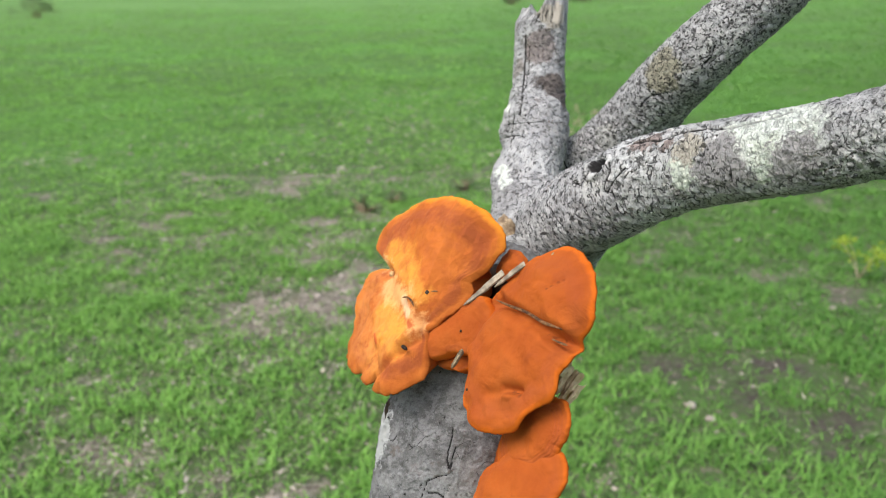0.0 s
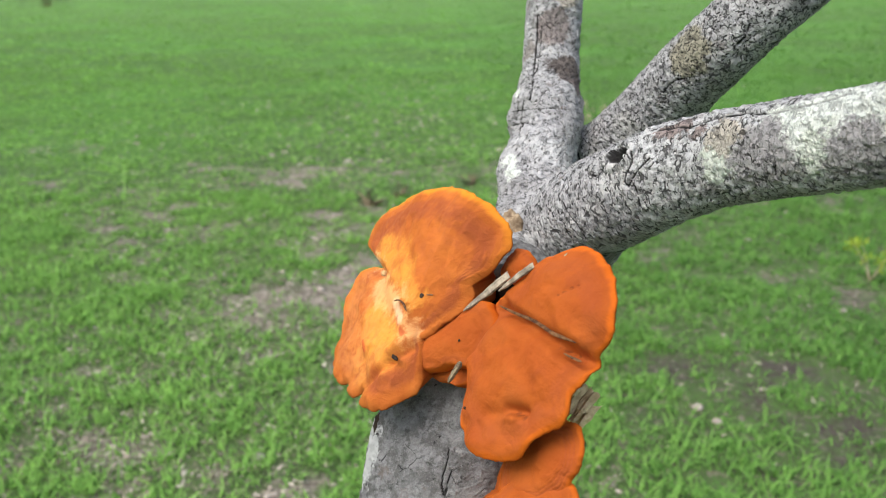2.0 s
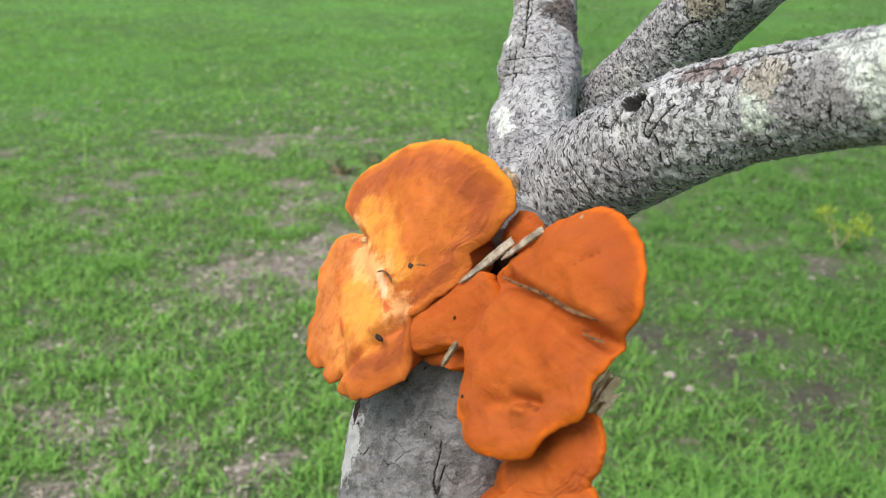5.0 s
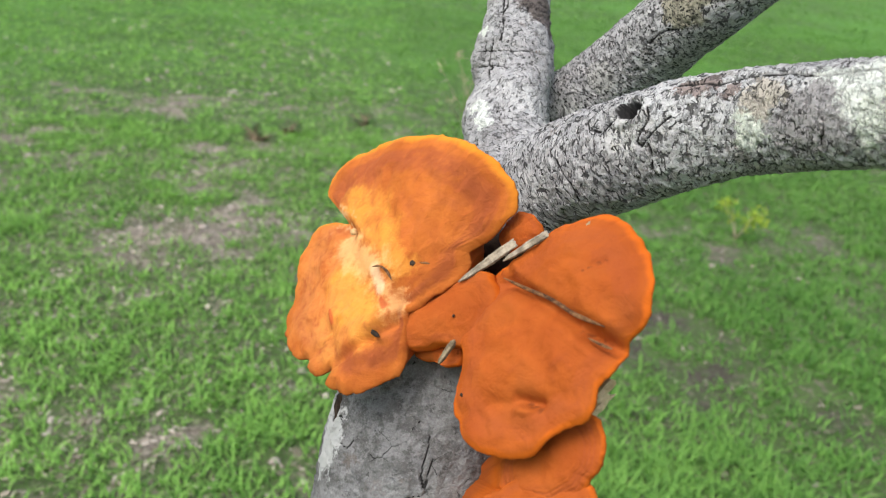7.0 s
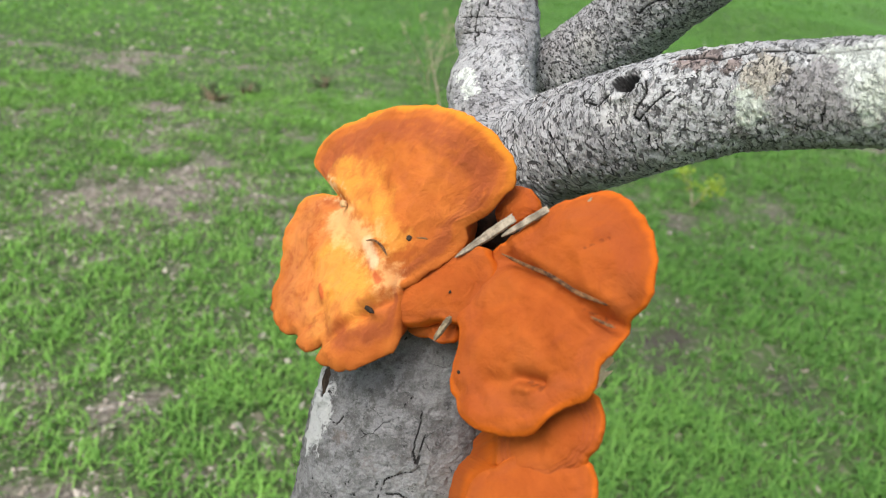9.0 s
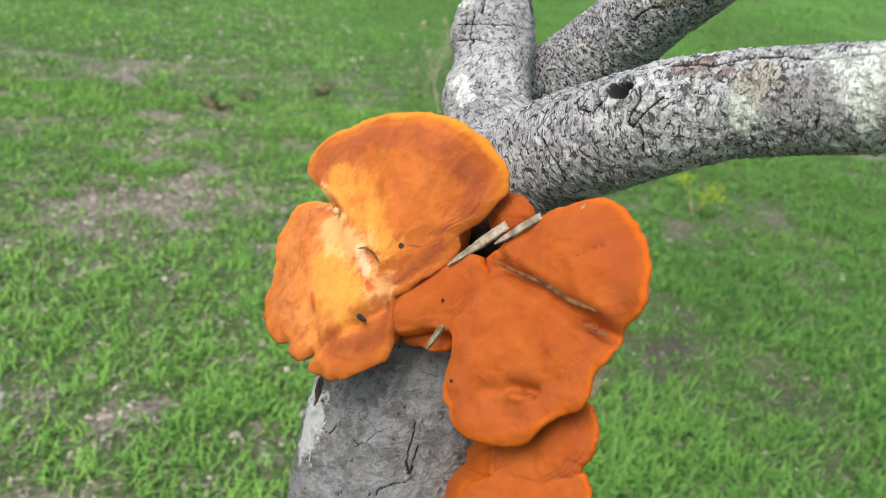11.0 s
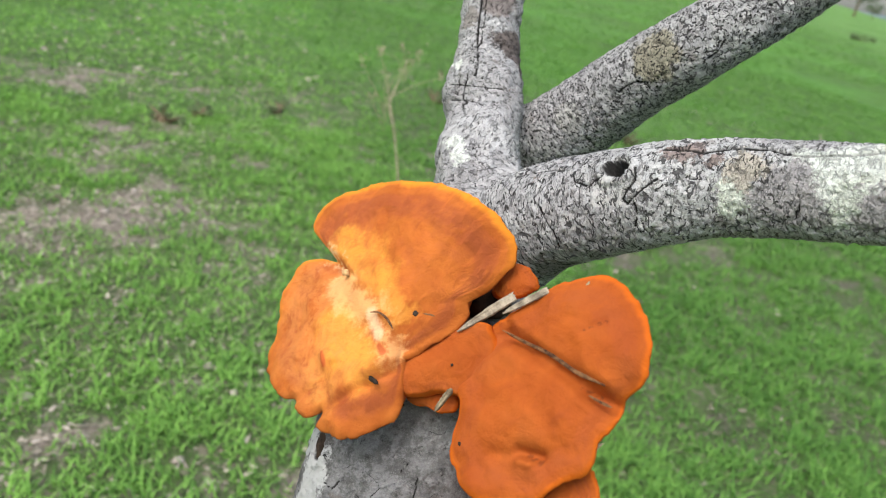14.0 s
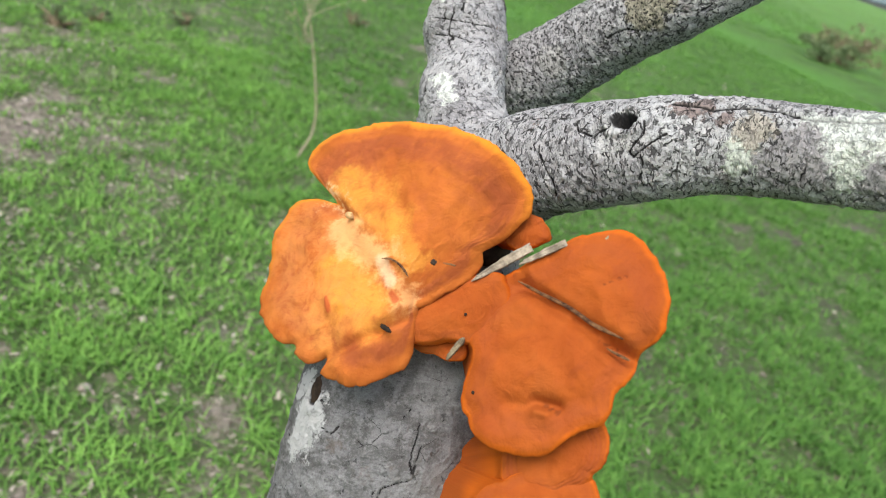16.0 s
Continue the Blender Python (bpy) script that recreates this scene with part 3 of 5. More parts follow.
def bareness(x, y):
    """0 thick turf to 1 open soil, at a place on the ground."""
    v = 0.0
    for cx, cy, rx, ry in BARE:
        v = max(v, 0.18 * math.exp(-((x - cx) / (rx * 1.25)) ** 2 - ((y - cy) / (ry * 1.25)) ** 2))
    v += (0.20 if y < 6 else 0.08) + 0.38 * noise.noise(Vector((x * 1.1, y * 1.1, 2.0))) * (1.0 if y < 9 else 0.5) + 0.5 * noise.noise(Vector((x * 4.3, y * 4.3, 7.0))) + 0.3 * noise.noise(Vector((x * 11, y * 11, 9.0)))
    v += 0.13 * max(0.0, min(1.0, 1.3 - abs(x + 0.95) / 1.3)) * max(0.0, min(1.0, (6.5 - y) / 2.5))
    v *= 1.0 if y < 6 else max(0.35, 1 - (y - 6) * 0.13)
    return max(0.0, min(1.0, v))


def slope(x, y):
    """The pasture climbs gently ahead and stays level to the right."""
    far = min(400.0, max(0.0, math.hypot(x, y) - 9.0))
    turn = math.degrees(math.atan2(x, y))
    share = max(0.0, min(1.0, (52.0 - turn) / 22.0)) * max(0.0, min(1.0, (110.0 + turn) / 30.0))
    return far * (0.006 + 0.034 * share * share * (3 - 2 * share))


def ground_height(x, y):
    far = min(1.0, math.hypot(x, y) / 60.0)
    return 0.02 * noise.noise(Vector((x * 0.9, y * 0.9, 0.0))) + 0.008 * noise.noise(Vector((x * 5, y * 5, 1.0))) + 0.25 * far * noise.noise(Vector((x * 0.03, y * 0.03, 5.0))) + slope(x, y)


def build_ground():
    def lines(fine_lo, fine_hi, step, reach):
        a = list(np.arange(fine_lo, fine_hi, step))
        d, up = step, fine_hi
        while up < reach:
            a.append(up)
            d *= 1.28
            up += d
        d, dn = step * 1.28, fine_lo - step * 1.28
        while dn > -reach:
            a.insert(0, dn)
            d *= 1.28
            dn -= d
        return [-reach - 500] + a + [reach + 500]
    xs, ys = lines(-4.0, 5.0, 0.06, 3000.0), lines(0.4, 9.0, 0.06, 3000.0)
    verts = [(x, y, ground_height(x, y)) for y in ys for x in xs]
    w = len(xs)
    faces = [(j * w + i, j * w + i + 1, (j + 1) * w + i + 1, (j + 1) * w + i) for j in range(len(ys) - 1) for i in range(w - 1)]
    ob = new("ground", mesh_of("ground", verts, faces, turf_soil))
    tagged(ob, "flat pasture with bright green turf and bare brown soil patches", "ground", kind="structure")
    bare = ob.data.attributes.new("bare", "FLOAT", "POINT")
    bare.data.foreach_set("value", [bareness(x, y) if -6 < x < 8 and 0 < y < 14 else max(0.0, 0.12 * noise.noise(Vector((x * 0.25, y * 0.25, 4.0)))) for x, y, _ in verts])
    close = ob.data.attributes.new("close", "FLOAT", "POINT")
    close.data.foreach_set("value", [min(1.0, max(0.0, 1.6 - math.hypot(x, y) / 6.0)) for x, y, _ in verts])
    # grows with distance: share of the tint that imitates shaded far grass
    dry = ob.data.attributes.new("dry", "FLOAT", "POINT")
    dry.data.foreach_set("value", [min(1.0, max(0.0, (math.hypot(x, y) - 22) / 24.0)) for x, y, _ in verts])


build_ground()


def build_grass(name, count, x0, x1, y0, y1, tall, wide, keep, label, seed):
    """Grass blades in loose tufts, thin where the soil is bare."""
    rng = np.random.default_rng(seed)
    verts, faces, made = [], [], 0
    while made < count:
        # nearer ground is sown thicker
        y = y0 + (y1 - y0) * rng.random() ** 1.35
        x = x0 + (x1 - x0) * rng.random()
        if y1 > 40 and rng.random() > 1.2 - (y - y0) / (y1 - y0):
            continue
        b = bareness(x, y)
        tuft = 0.55 * noise.noise(Vector((x * 10, y * 10, 11.0))) + 0.5 * noise.noise(Vector((x * 24, y * 24, 4.0)))
        if rng.random() < b * keep or (y < 7 and tuft < -0.20 + 0.57 * (b - 0.25) + 0.14 * max(0.0, min(1.0, (x - 0.3) * 1.5))):
            continue
        lush = 0.75 + 0.7 * max(0.0, noise.noise(Vector((x * 1.7, y * 1.7, 3.0)))) + 0.15
        z = ground_height(x, y)
        for _ in range(int(3 + rng.random() * 5 * lush)):
            made += 1
            a = rng.random() * 2 * math.pi
            px, py = x + rng.normal() * wide * 3.2, y + rng.normal() * wide * 3.2
            h = tall * lush * (0.35 + 0.75 * rng.random() ** 1.5) * (1 - 0.45 * b)
            w = wide * (0.6 + 0.7 * rng.random())
            lean = h * (0.5 + 1.9 * rng.random())
            dx, dy = math.cos(a), math.sin(a)
            sx, sy = -dy * w * 0.5, dx * w * 0.5
            i = len(verts)
            verts += [(px - sx, py - sy, z - 0.005), (px + sx, py + sy, z - 0.005),
                      (px + dx * lean * 0.35 + sx * 0.9, py + dy * lean * 0.35 + sy * 0.9, z + h * 0.62), (px + dx * lean * 0.35 - sx * 0.9, py + dy * lean * 0.35 - sy * 0.9, z + h * 0.62),
                      (px + dx * lean, py + dy * lean, z + h)]
            faces += [(i, i + 1, i + 2, i + 3), (i + 3, i + 2, i + 4)]
    ob = new(name, mesh_of(name, verts, faces, grass_green, False))
    tagged(ob, label, "grass", kind="stuff")


build_grass("grass", 150000, -2.9, 4.2, 1.0, 5.0, 0.042, 0.0056, 0.88, "short bright green pasture grass in loose tufts", 3)
build_grass("grass", 125000, -9.0, 10.0, 5.0, 13.0, 0.040, 0.0095, 0.85, "short green pasture grass farther out", 4)
build_grass("grass", 115000, -26.0, 30.0, 13.0, 52.0, 0.055, 0.020, 0.7, "distant green pasture grass", 5)


build_grass("grass", 36000, -6.5, -2.9, 0.8, 5.0, 0.05, 0.010, 0.85, "short green pasture grass beside the dead tree", 6)
build_grass("grass", 36000, 4.2, 9.0, 0.8, 5.0, 0.05, 0.010, 0.85, "short green pasture grass in the open field", 7)
build_grass("grass", 140000, -6.5, 9.0, -7.0, 1.0, 0.05, 0.013, 0.85, "short green pasture grass round the dead tree", 8)


# ---- the dead tree ----
tree = root("dead_tree", BASE, "dead grey forked tree with cracked lichen-spotted bark", "tree")
TRUNK = [(-0.1368, 0.2219, -0.05, 0.066), (-0.1302, 0.236, 0.2778, 0.056), (-0.1189, 0.2603, 0.6078, 0.049), (-0.1, 0.3006, 0.9078, 0.045), (-0.0861, 0.3303, 1.0278, 0.043), (-0.0796, 0.3444, 1.0572, 0.042), (-0.0741, 0.3598, 1.0864, 0.0415), (-0.0648, 0.3793, 1.1144, 0.041), (-0.0488, 0.413, 1.1429, 0.0385), (-0.0414, 0.4282, 1.1509, 0.031)]
limb("trunk", TRUNK, 640, 460, bark_trunk, tree, "smooth weathered grey trunk", lumps=0.04, scale=22, seed=1, how=(140, 220, -0.68), dents=[((-0.1087, 0.3568, 1.1069), 0.005, 0.006)], cuts=[([(-0.0759, 0.3242, 1.1092), (-0.0777, 0.3209, 1.1037), (-0.0795, 0.3178, 1.0978), (-0.0842, 0.318, 1.0969), (-0.0897, 0.3184, 1.0944), (-0.092, 0.3162, 1.0892), (-0.0934, 0.3144, 1.0858)], 0.00034), ([(-0.0897, 0.3155, 1.0897), (-0.0851, 0.3144, 1.0904), (-0.0823, 0.3132, 1.089)], 0.0004), ([(-0.1089, 0.3467, 1.1002), (-0.1066, 0.3418, 1.1011), (-0.1042, 0.3411, 1.1051)], 0.00034), ([(-0.0771, 0.3286, 1.1165), (-0.0777, 0.3257, 1.1122), (-0.0791, 0.3235, 1.1087), (-0.0803, 0.321, 1.1042), (-0.0793, 0.3189, 1.1006)], 0.0004)])
SIDE = [(-0.0171, 0.4472, 1.1601, 0.0294), (-0.007, 0.424, 1.1875, 0.0262), (0.004, 0.3991, 1.2054, 0.0235), (0.0205, 0.3724, 1.2229, 0.0207), (0.0429, 0.3492, 1.2352, 0.0184), (0.0647, 0.3161, 1.2471, 0.0171), (0.0836, 0.2875, 1.2592, 0.0165), (0.1024, 0.2589, 1.2713, 0.0165), (0.1212, 0.2303, 1.2835, 0.0165)]
limb("limb", SIDE, 640, 220, bark_limb, tree, "thick side limb with pale lichen crusts", lumps=0.05, scale=34, seed=2, how=(170, 330, -0.10), end=0.01, dents=[((-0.0019, 0.3778, 1.2278), 0.0058, 0.015), ((-0.0043, 0.3834, 1.2261), 0.0030, 0.002)], cuts=[([(0.0112, 0.372, 1.2401), (0.0157, 0.3658, 1.2425), (0.0199, 0.359, 1.244), (0.0248, 0.3563, 1.2463), (0.0301, 0.3526, 1.2485), (0.0361, 0.345, 1.2512), (0.0378, 0.3394, 1.2516), (0.0411, 0.3335, 1.253), (0.0457, 0.3287, 1.2554), (0.0503, 0.3217, 1.2581), (0.0568, 0.3155, 1.2618)], 0.0008), ([(0.0005, 0.3749, 1.2304), (0.0005, 0.3695, 1.2272), (-0.0014, 0.3702, 1.2228), (-0.002, 0.3705, 1.2183), (-0.0006, 0.3684, 1.217), (0.0003, 0.367, 1.2205), (0.0018, 0.3655, 1.2246), (0.0039, 0.3633, 1.2286), (0.0054, 0.362, 1.231)], 0.0005), ([(-0.0122, 0.3991, 1.2179), (-0.0124, 0.3953, 1.2158), (-0.0096, 0.3869, 1.2169), (-0.0074, 0.3857, 1.2217)], 0.0005), ([(-0.0214, 0.4073, 1.1985), (-0.0188, 0.4038, 1.1938), (-0.0154, 0.4015, 1.1895), (-0.0106, 0.4023, 1.1819)], 0.0004), ([(0.0006, 0.3662, 1.2196), (0.0027, 0.3648, 1.2143), (0.0042, 0.366, 1.2086)], 0.0004), ([(-0.0246, 0.4308, 1.2044), (-0.0205, 0.421, 1.2099), (-0.0162, 0.4127, 1.2145), (-0.0119, 0.4016, 1.2187)], 0.0004), ([(0.0373, 0.3246, 1.2446), (0.0384, 0.3219, 1.2395), (0.0401, 0.3227, 1.2331)], 0.0003)])
UPPER = [(0.0133, 0.5492, 1.175, 0.0298), (0.0344, 0.5263, 1.2027, 0.026), (0.0499, 0.5062, 1.2297, 0.0227), (0.0619, 0.4808, 1.2565, 0.0206), (0.0785, 0.4581, 1.2819, 0.0189), (0.1183, 0.4416, 1.3241, 0.0173), (0.1582, 0.4251, 1.3664, 0.0173), (0.1981, 0.4087, 1.4087, 0.0173)]
limb("limb", UPPER, 480, 160, bark_upper, tree, "slanting upper limb with dark insect pits", lumps=0.05, scale=36, seed=5, how=(190, 300, -0.06), end=0.01, cuts=[([(0.008, 0.5335, 1.2089), (0.0053, 0.5275, 1.2021), (0.0064, 0.5209, 1.197), (0.0095, 0.5159, 1.1901), (0.0132, 0.5137, 1.1847)], 0.0008), ([(0.0433, 0.4774, 1.243), (0.0449, 0.4732, 1.2477), (0.0471, 0.4692, 1.2504), (0.0501, 0.465, 1.2519)], 0.0005), ([(0.0677, 0.4418, 1.2716), (0.0704, 0.4396, 1.275), (0.0712, 0.4375, 1.2819)], 0.0005)])
STUB = [(-0.0411, 0.4258, 1.1459, 0.032), (-0.028, 0.4539, 1.1655, 0.0274), (-0.0237, 0.4745, 1.1831, 0.0249), (-0.0226, 0.491, 1.1995, 0.0221), (-0.0166, 0.5112, 1.2133, 0.0212), (-0.015, 0.5215, 1.2206, 0.0227), (-0.0133, 0.5321, 1.229, 0.0223), (-0.0121, 0.54, 1.2364, 0.0197), (-0.0102, 0.5489, 1.2451, 0.018), (-0.009, 0.5572, 1.258, 0.0175), (-0.007, 0.5642, 1.2712, 0.0178), (-0.0059, 0.5688, 1.2845, 0.0182), (-0.0045, 0.5711, 1.2922, 0.0186)]


def stub_break(x):
    """How far the stub's broken top stands up, from its outer side (x = -1) to the side by the fork (1)."""
    if x < -0.60:
        return 0.0075
    if x < -0.28:
        return 0.0012 + 0.002 * max(0.0, 1 - abs(x + 0.42) / 0.07)
    return min(0.021, 0.002 + 0.034 * (x + 0.28)) - 0.004 * max(0.0, x - 0.55)


limb("broken_stub", STUB, 340, 150, bark_stub, tree, "upright broken branch stub with a splintered top", lumps=0.13, scale=42, seed=9, how=(260, 160, 0.02), deep=0.0014, end=0.001, torn=stub_break, cuts=[([(-0.0186, 0.5534, 1.2846), (-0.0194, 0.5484, 1.2705), (-0.0209, 0.5402, 1.2559), (-0.0247, 0.5189, 1.238), (-0.0263, 0.5146, 1.2345)], 0.0008), ([(-0.0162, 0.5501, 1.2797), (-0.017, 0.5448, 1.2668), (-0.02, 0.5339, 1.2489)], 0.0004), ([(-0.037, 0.5212, 1.2274), (-0.0286, 0.5098, 1.23), (-0.0179, 0.5062, 1.2299), (-0.0024, 0.5096, 1.2275), (0.0045, 0.5173, 1.2269)], 0.0004), ([(-0.0369, 0.5125, 1.2208), (-0.0294, 0.502, 1.2235), (-0.0244, 0.4971, 1.2216)], 0.0005), ([(-0.0298, 0.5167, 1.2343), (-0.0326, 0.5066, 1.2247), (-0.0348, 0.4915, 1.2174)], 0.0005)])


# ---- the bracket fungus ----
U, N = Vector((0.5764, -0.8168, -0.0251)), Vector((-0.6728, -0.4918, 0.5528)).normalized()
V = N.cross(U).normalized()
U = V.cross(N)
RIGHT_FRAME = (U, V, N)
LEFT_N = Vector((-0.7909, -0.3408, 0.5084)).normalized()
LEFT_V = LEFT_N.cross(Vector((0.4347, -0.8974, 0.0748))).normalized()
LEFT_FRAME = (LEFT_V.cross(LEFT_N), LEFT_V, LEFT_N)


BACK = Vector((0.294, 0.8572, -0.4229))


def smooth_radii(radii, count):
    """Radii (mm) at even turns, rounded into a closed smooth outline."""
    r = np.array(radii, float) / 1000.0
    n = len(r)
    out = []
    for k in range(count):
        s = k * n / count
        i, f = int(s), s - int(s)
        a, b, c, d = r[(i - 1) % n], r[i % n], r[(i + 1) % n], r[(i + 2) % n]
        out.append(0.5 * (2 * b + (c - a) * f + (2 * a - 5 * b + 4 * c - d) * f * f + (3 * b - a - 3 * c + d) * f ** 3))
    return np.array(out)


def cap(name, centre, radii, relief, rim, root_at, wood, material, parent, label="", seed=0, around=220, rings=48, axes=RIGHT_FRAME, skin=((1, 0, 0), (0, 1, 0)), sag=None, nicks=()):
    """A bracket: an uneven fan with a thin rounded margin, drawn out below into a root that meets the wood.
    relief(u, v, s) is the height of the upper face; sag(u, v) how far it falls back towards the wood; skin turns a place on the fan into the one that colour and folds go by; root_at (u, v) is where the root leaves the fan, wood where it ends; nicks (turn in degrees, half width, depth in mm) cut its margin."""
    edge = smooth_radii(radii, around)
    edge *= np.array([1 + 0.016 * noise.noise(Vector((math.cos(2 * math.pi * k / around) * 9 + seed, math.sin(2 * math.pi * k / around) * 9, 0))) + 0.011 * noise.noise(Vector((k * 0.45, seed, 1))) + 0.006 * noise.noise(Vector((k * 1.3, seed, 3))) for k in range(around)])
    for turn, half, depth in nicks:
        for k in range(around):
            off = abs((360.0 * k / around - turn + 180) % 360 - 180)
            edge[k] -= depth / 1000 * max(0.0, 1 - off / half) ** 0.7
    centre = Vector(centre)
    U, V, N = axes
    pull = Vector(wood) - (centre + U * root_at[0] + V * root_at[1])
    verts, uvs, rims, faces = [], [], [], []

    def on_skin(u, v):
        return tuple(a * u + b * v + c / 1000 for a, b, c in skin)

    def put(u, v, h, s, more=0.0):
        verts.append(centre + U * u + V * v + N * h + pull * more + BACK * (sag(u, v) if sag else 0.0))
        uvs.append(on_skin(u, v))
        rims.append(s)

    def top(u, v, s):
        q = Vector((u, v, 0.0)) * 1000
        wob = 0.0016 * noise.noise(q * 0.045 + Vector((seed, 0, 0))) + 0.0007 * noise.noise(q * 0.12 + Vector((0, seed, 0))) + 0.00025 * noise.noise(q * 0.4)
        roll = -rim * 0.5 * max(0.0, (s - 0.94) / 0.06) ** 2
        roll += 0.0022 * max(0.0, (s - 0.55) / 0.45) ** 2 * noise.noise(q * 0.06 + Vector((seed * 2.3, 5, 0)))
        ang = math.atan2(v, u)
        rad = 0.00045 * s ** 4 * noise.noise(Vector((ang * 9, s * 2.5, seed))) + 0.0003 * s ** 3 * noise.noise(Vector((ang * 26, s * 5, seed + 4)))
        fold = max(0.0, min(1.0, (s - 0.5) * 3)) * (0.00016 * noise.noise(Vector((math.cos(ang) * 3, math.sin(ang) * 3, s * 14 + seed))) + 0.00006 * noise.noise(Vector((math.cos(ang) * 6, math.sin(ang) * 6, s * 30 + seed))))
        fold += 0.0007 * noise.noise(q * Vector((0.16, 0.16, 0)).x + Vector((0, 7, seed))) - 0.0005 * abs(noise.noise(q * 0.11 + Vector((3, seed, 1))))
        return relief(*on_skin(u, v), s) + wob + roll + rad + fold
    reach = 0.030 if len(radii) > 30 else 0.016
    for face in (0, 1):
        for i in range(1, rings + 1):
            s = (i / rings) ** 0.8
            for k in range(around):
                a = 2 * math.pi * k / around
                u, v = math.cos(a) * edge[k] * s, math.sin(a) * edge[k] * s
                h, more = top(u, v, s), 0.0
                if face:
                    d = math.hypot(u - root_at[0], v - root_at[1]) / reach
                    h -= rim * (0.35 + 0.65 * min(1.0, (1 - s) / 0.12))
                    more = math.exp(-d * d * 1.4) * min(1.0, (1 - s) * 6)
                put(u, v, h, s, more)
    half = rings * around
    put(0, 0, top(0, 0, 0), 0)
    put(0, 0, top(0, 0, 0) - rim, 0, math.exp(-1.4 * (math.hypot(*root_at) / reach) ** 2))
    for k in range(around):
        k2 = (k + 1) % around
        faces.append((2 * half, k, k2))
        faces.append((2 * half + 1, half + k2, half + k))
        for i in range(rings - 1):
            faces.append((i * around + k, (i + 1) * around + k, (i + 1) * around + k2, i * around + k2))
            faces.append((half + i * around + k2, half + (i + 1) * around + k2, half + (i + 1) * around + k, half + i * around + k))
        faces.append(((rings - 1) * around + k, half + (rings - 1) * around + k, half + (rings - 1) * around + k2, (rings - 1) * around + k2))
    ob = part(name, verts, faces, material, parent, label)
    set_uv(ob, [uvs[j] for f in faces for j in f])
    ob.data.attributes.new("rim", "FLOAT", "POINT").data.foreach_set("value", rims)
    return ob


def crease(u, v, a, b, wide):
    """1 on the line from a to b (mm), fading to 0 at some widths."""
    ax, ay, bx, by = a[0] / 1000, a[1] / 1000, b[0] / 1000, b[1] / 1000
    t = ((u - ax) * (bx - ax) + (v - ay) * (by - ay)) / ((bx - ax) ** 2 + (by - ay) ** 2)
    t = max(0.0, min(1.0, t))
    return math.exp(-(math.hypot(u - ax - t * (bx - ax), v - ay - t * (by - ay)) / (wide / 1000)) ** 2)


def left_relief(u, v, s):
    h = 0.0028 * (1 - s ** 2)
    h -= 0.0030 * crease(u, v, (-64, 8), (-36, 5), 4)
    h -= 0.0012 * crease(u, v, (-30, -2), (0, -12), 6)
    h -= 0.0012 * crease(u, v, (-62, -34), (-30, -24), 7)
    h += 0.0014 * crease(u, v, (8, -24), (40, 4), 3)
    h -= 0.0026 * crease(u, v, (-3, -50), (13, -28), 2.2) + 0.0014 * crease(u, v, (13, -28), (24, -16), 2.0)
    h -= 0.0016 * crease(u, v, (-19, -53), (-12, -42), 2.0)
    h += 0.0012 * crease(u, v, (-15, -27), (-11, -31), 1.6) - 0.0009 * crease(u, v, (-40, 4), (-34, -12), 2.5)
    h += 0.0010 * crease(u, v, (-6, -25), (-9, -27), 2.0)
    h += 0.0016 * crease(u, v, (-60, 30), (20, 46), 12)
    return h


def right_relief(u, v, s):
    h = 0.0045 * (1 - s ** 2)
    h -= 0.0042 * crease(u, v, (-22, 18), (38, 12), 3.2)
    h -= 0.0020 * crease(u, v, (24, 11), (36, 9), 2.5)
    h += 0.0014 * crease(u, v, (-8, -38), (26, -24), 5)
    h -= 0.0010 * crease(u, v, (-14, -34), (27, -9), 4)
    h += 0.0026 * crease(u, v, (9, -21), (14, -20), 2.0) - 0.0018 * crease(u, v, (6, -18), (17, -16), 1.6)
    h -= 0.0030 * crease(u, v, (-38, 2), (-26, 16), 5)
    h += 0.0025 * crease(u, v, (-10, 42), (22, 30), 12)
    h -= 0.001 * crease(u, v, (12.3, 30.8), (18.4, 36.9), 1.3)
    h -= 0.0016 * crease(u, v, (6.7, 14.1), (17.1, 13.3), 1.6)
    h -= 0.0016 * crease(u, v, (20.1, 11.7), (36.5, 11.9), 2.2)
    h -= 0.0016 * crease(u, v, (-4.4, -23.7), (17.1, -15.9), 2.4)
    h -= 0.0006 * crease(u, v, (2.4, 33.1), (11.0, 33.6), 1.5)
    h -= 0.001 * crease(u, v, (3.6, -27.3), (18.2, -26.6), 3.0)
    return h


def soft_relief(u, v, s):
    return 0.0025 * (1 - s ** 2)


def lower_relief(u, v, s):
    return 0.003 * (1 - s ** 2) + 0.00012 * math.sin(s * 34) * max(0.0, s - 0.4)


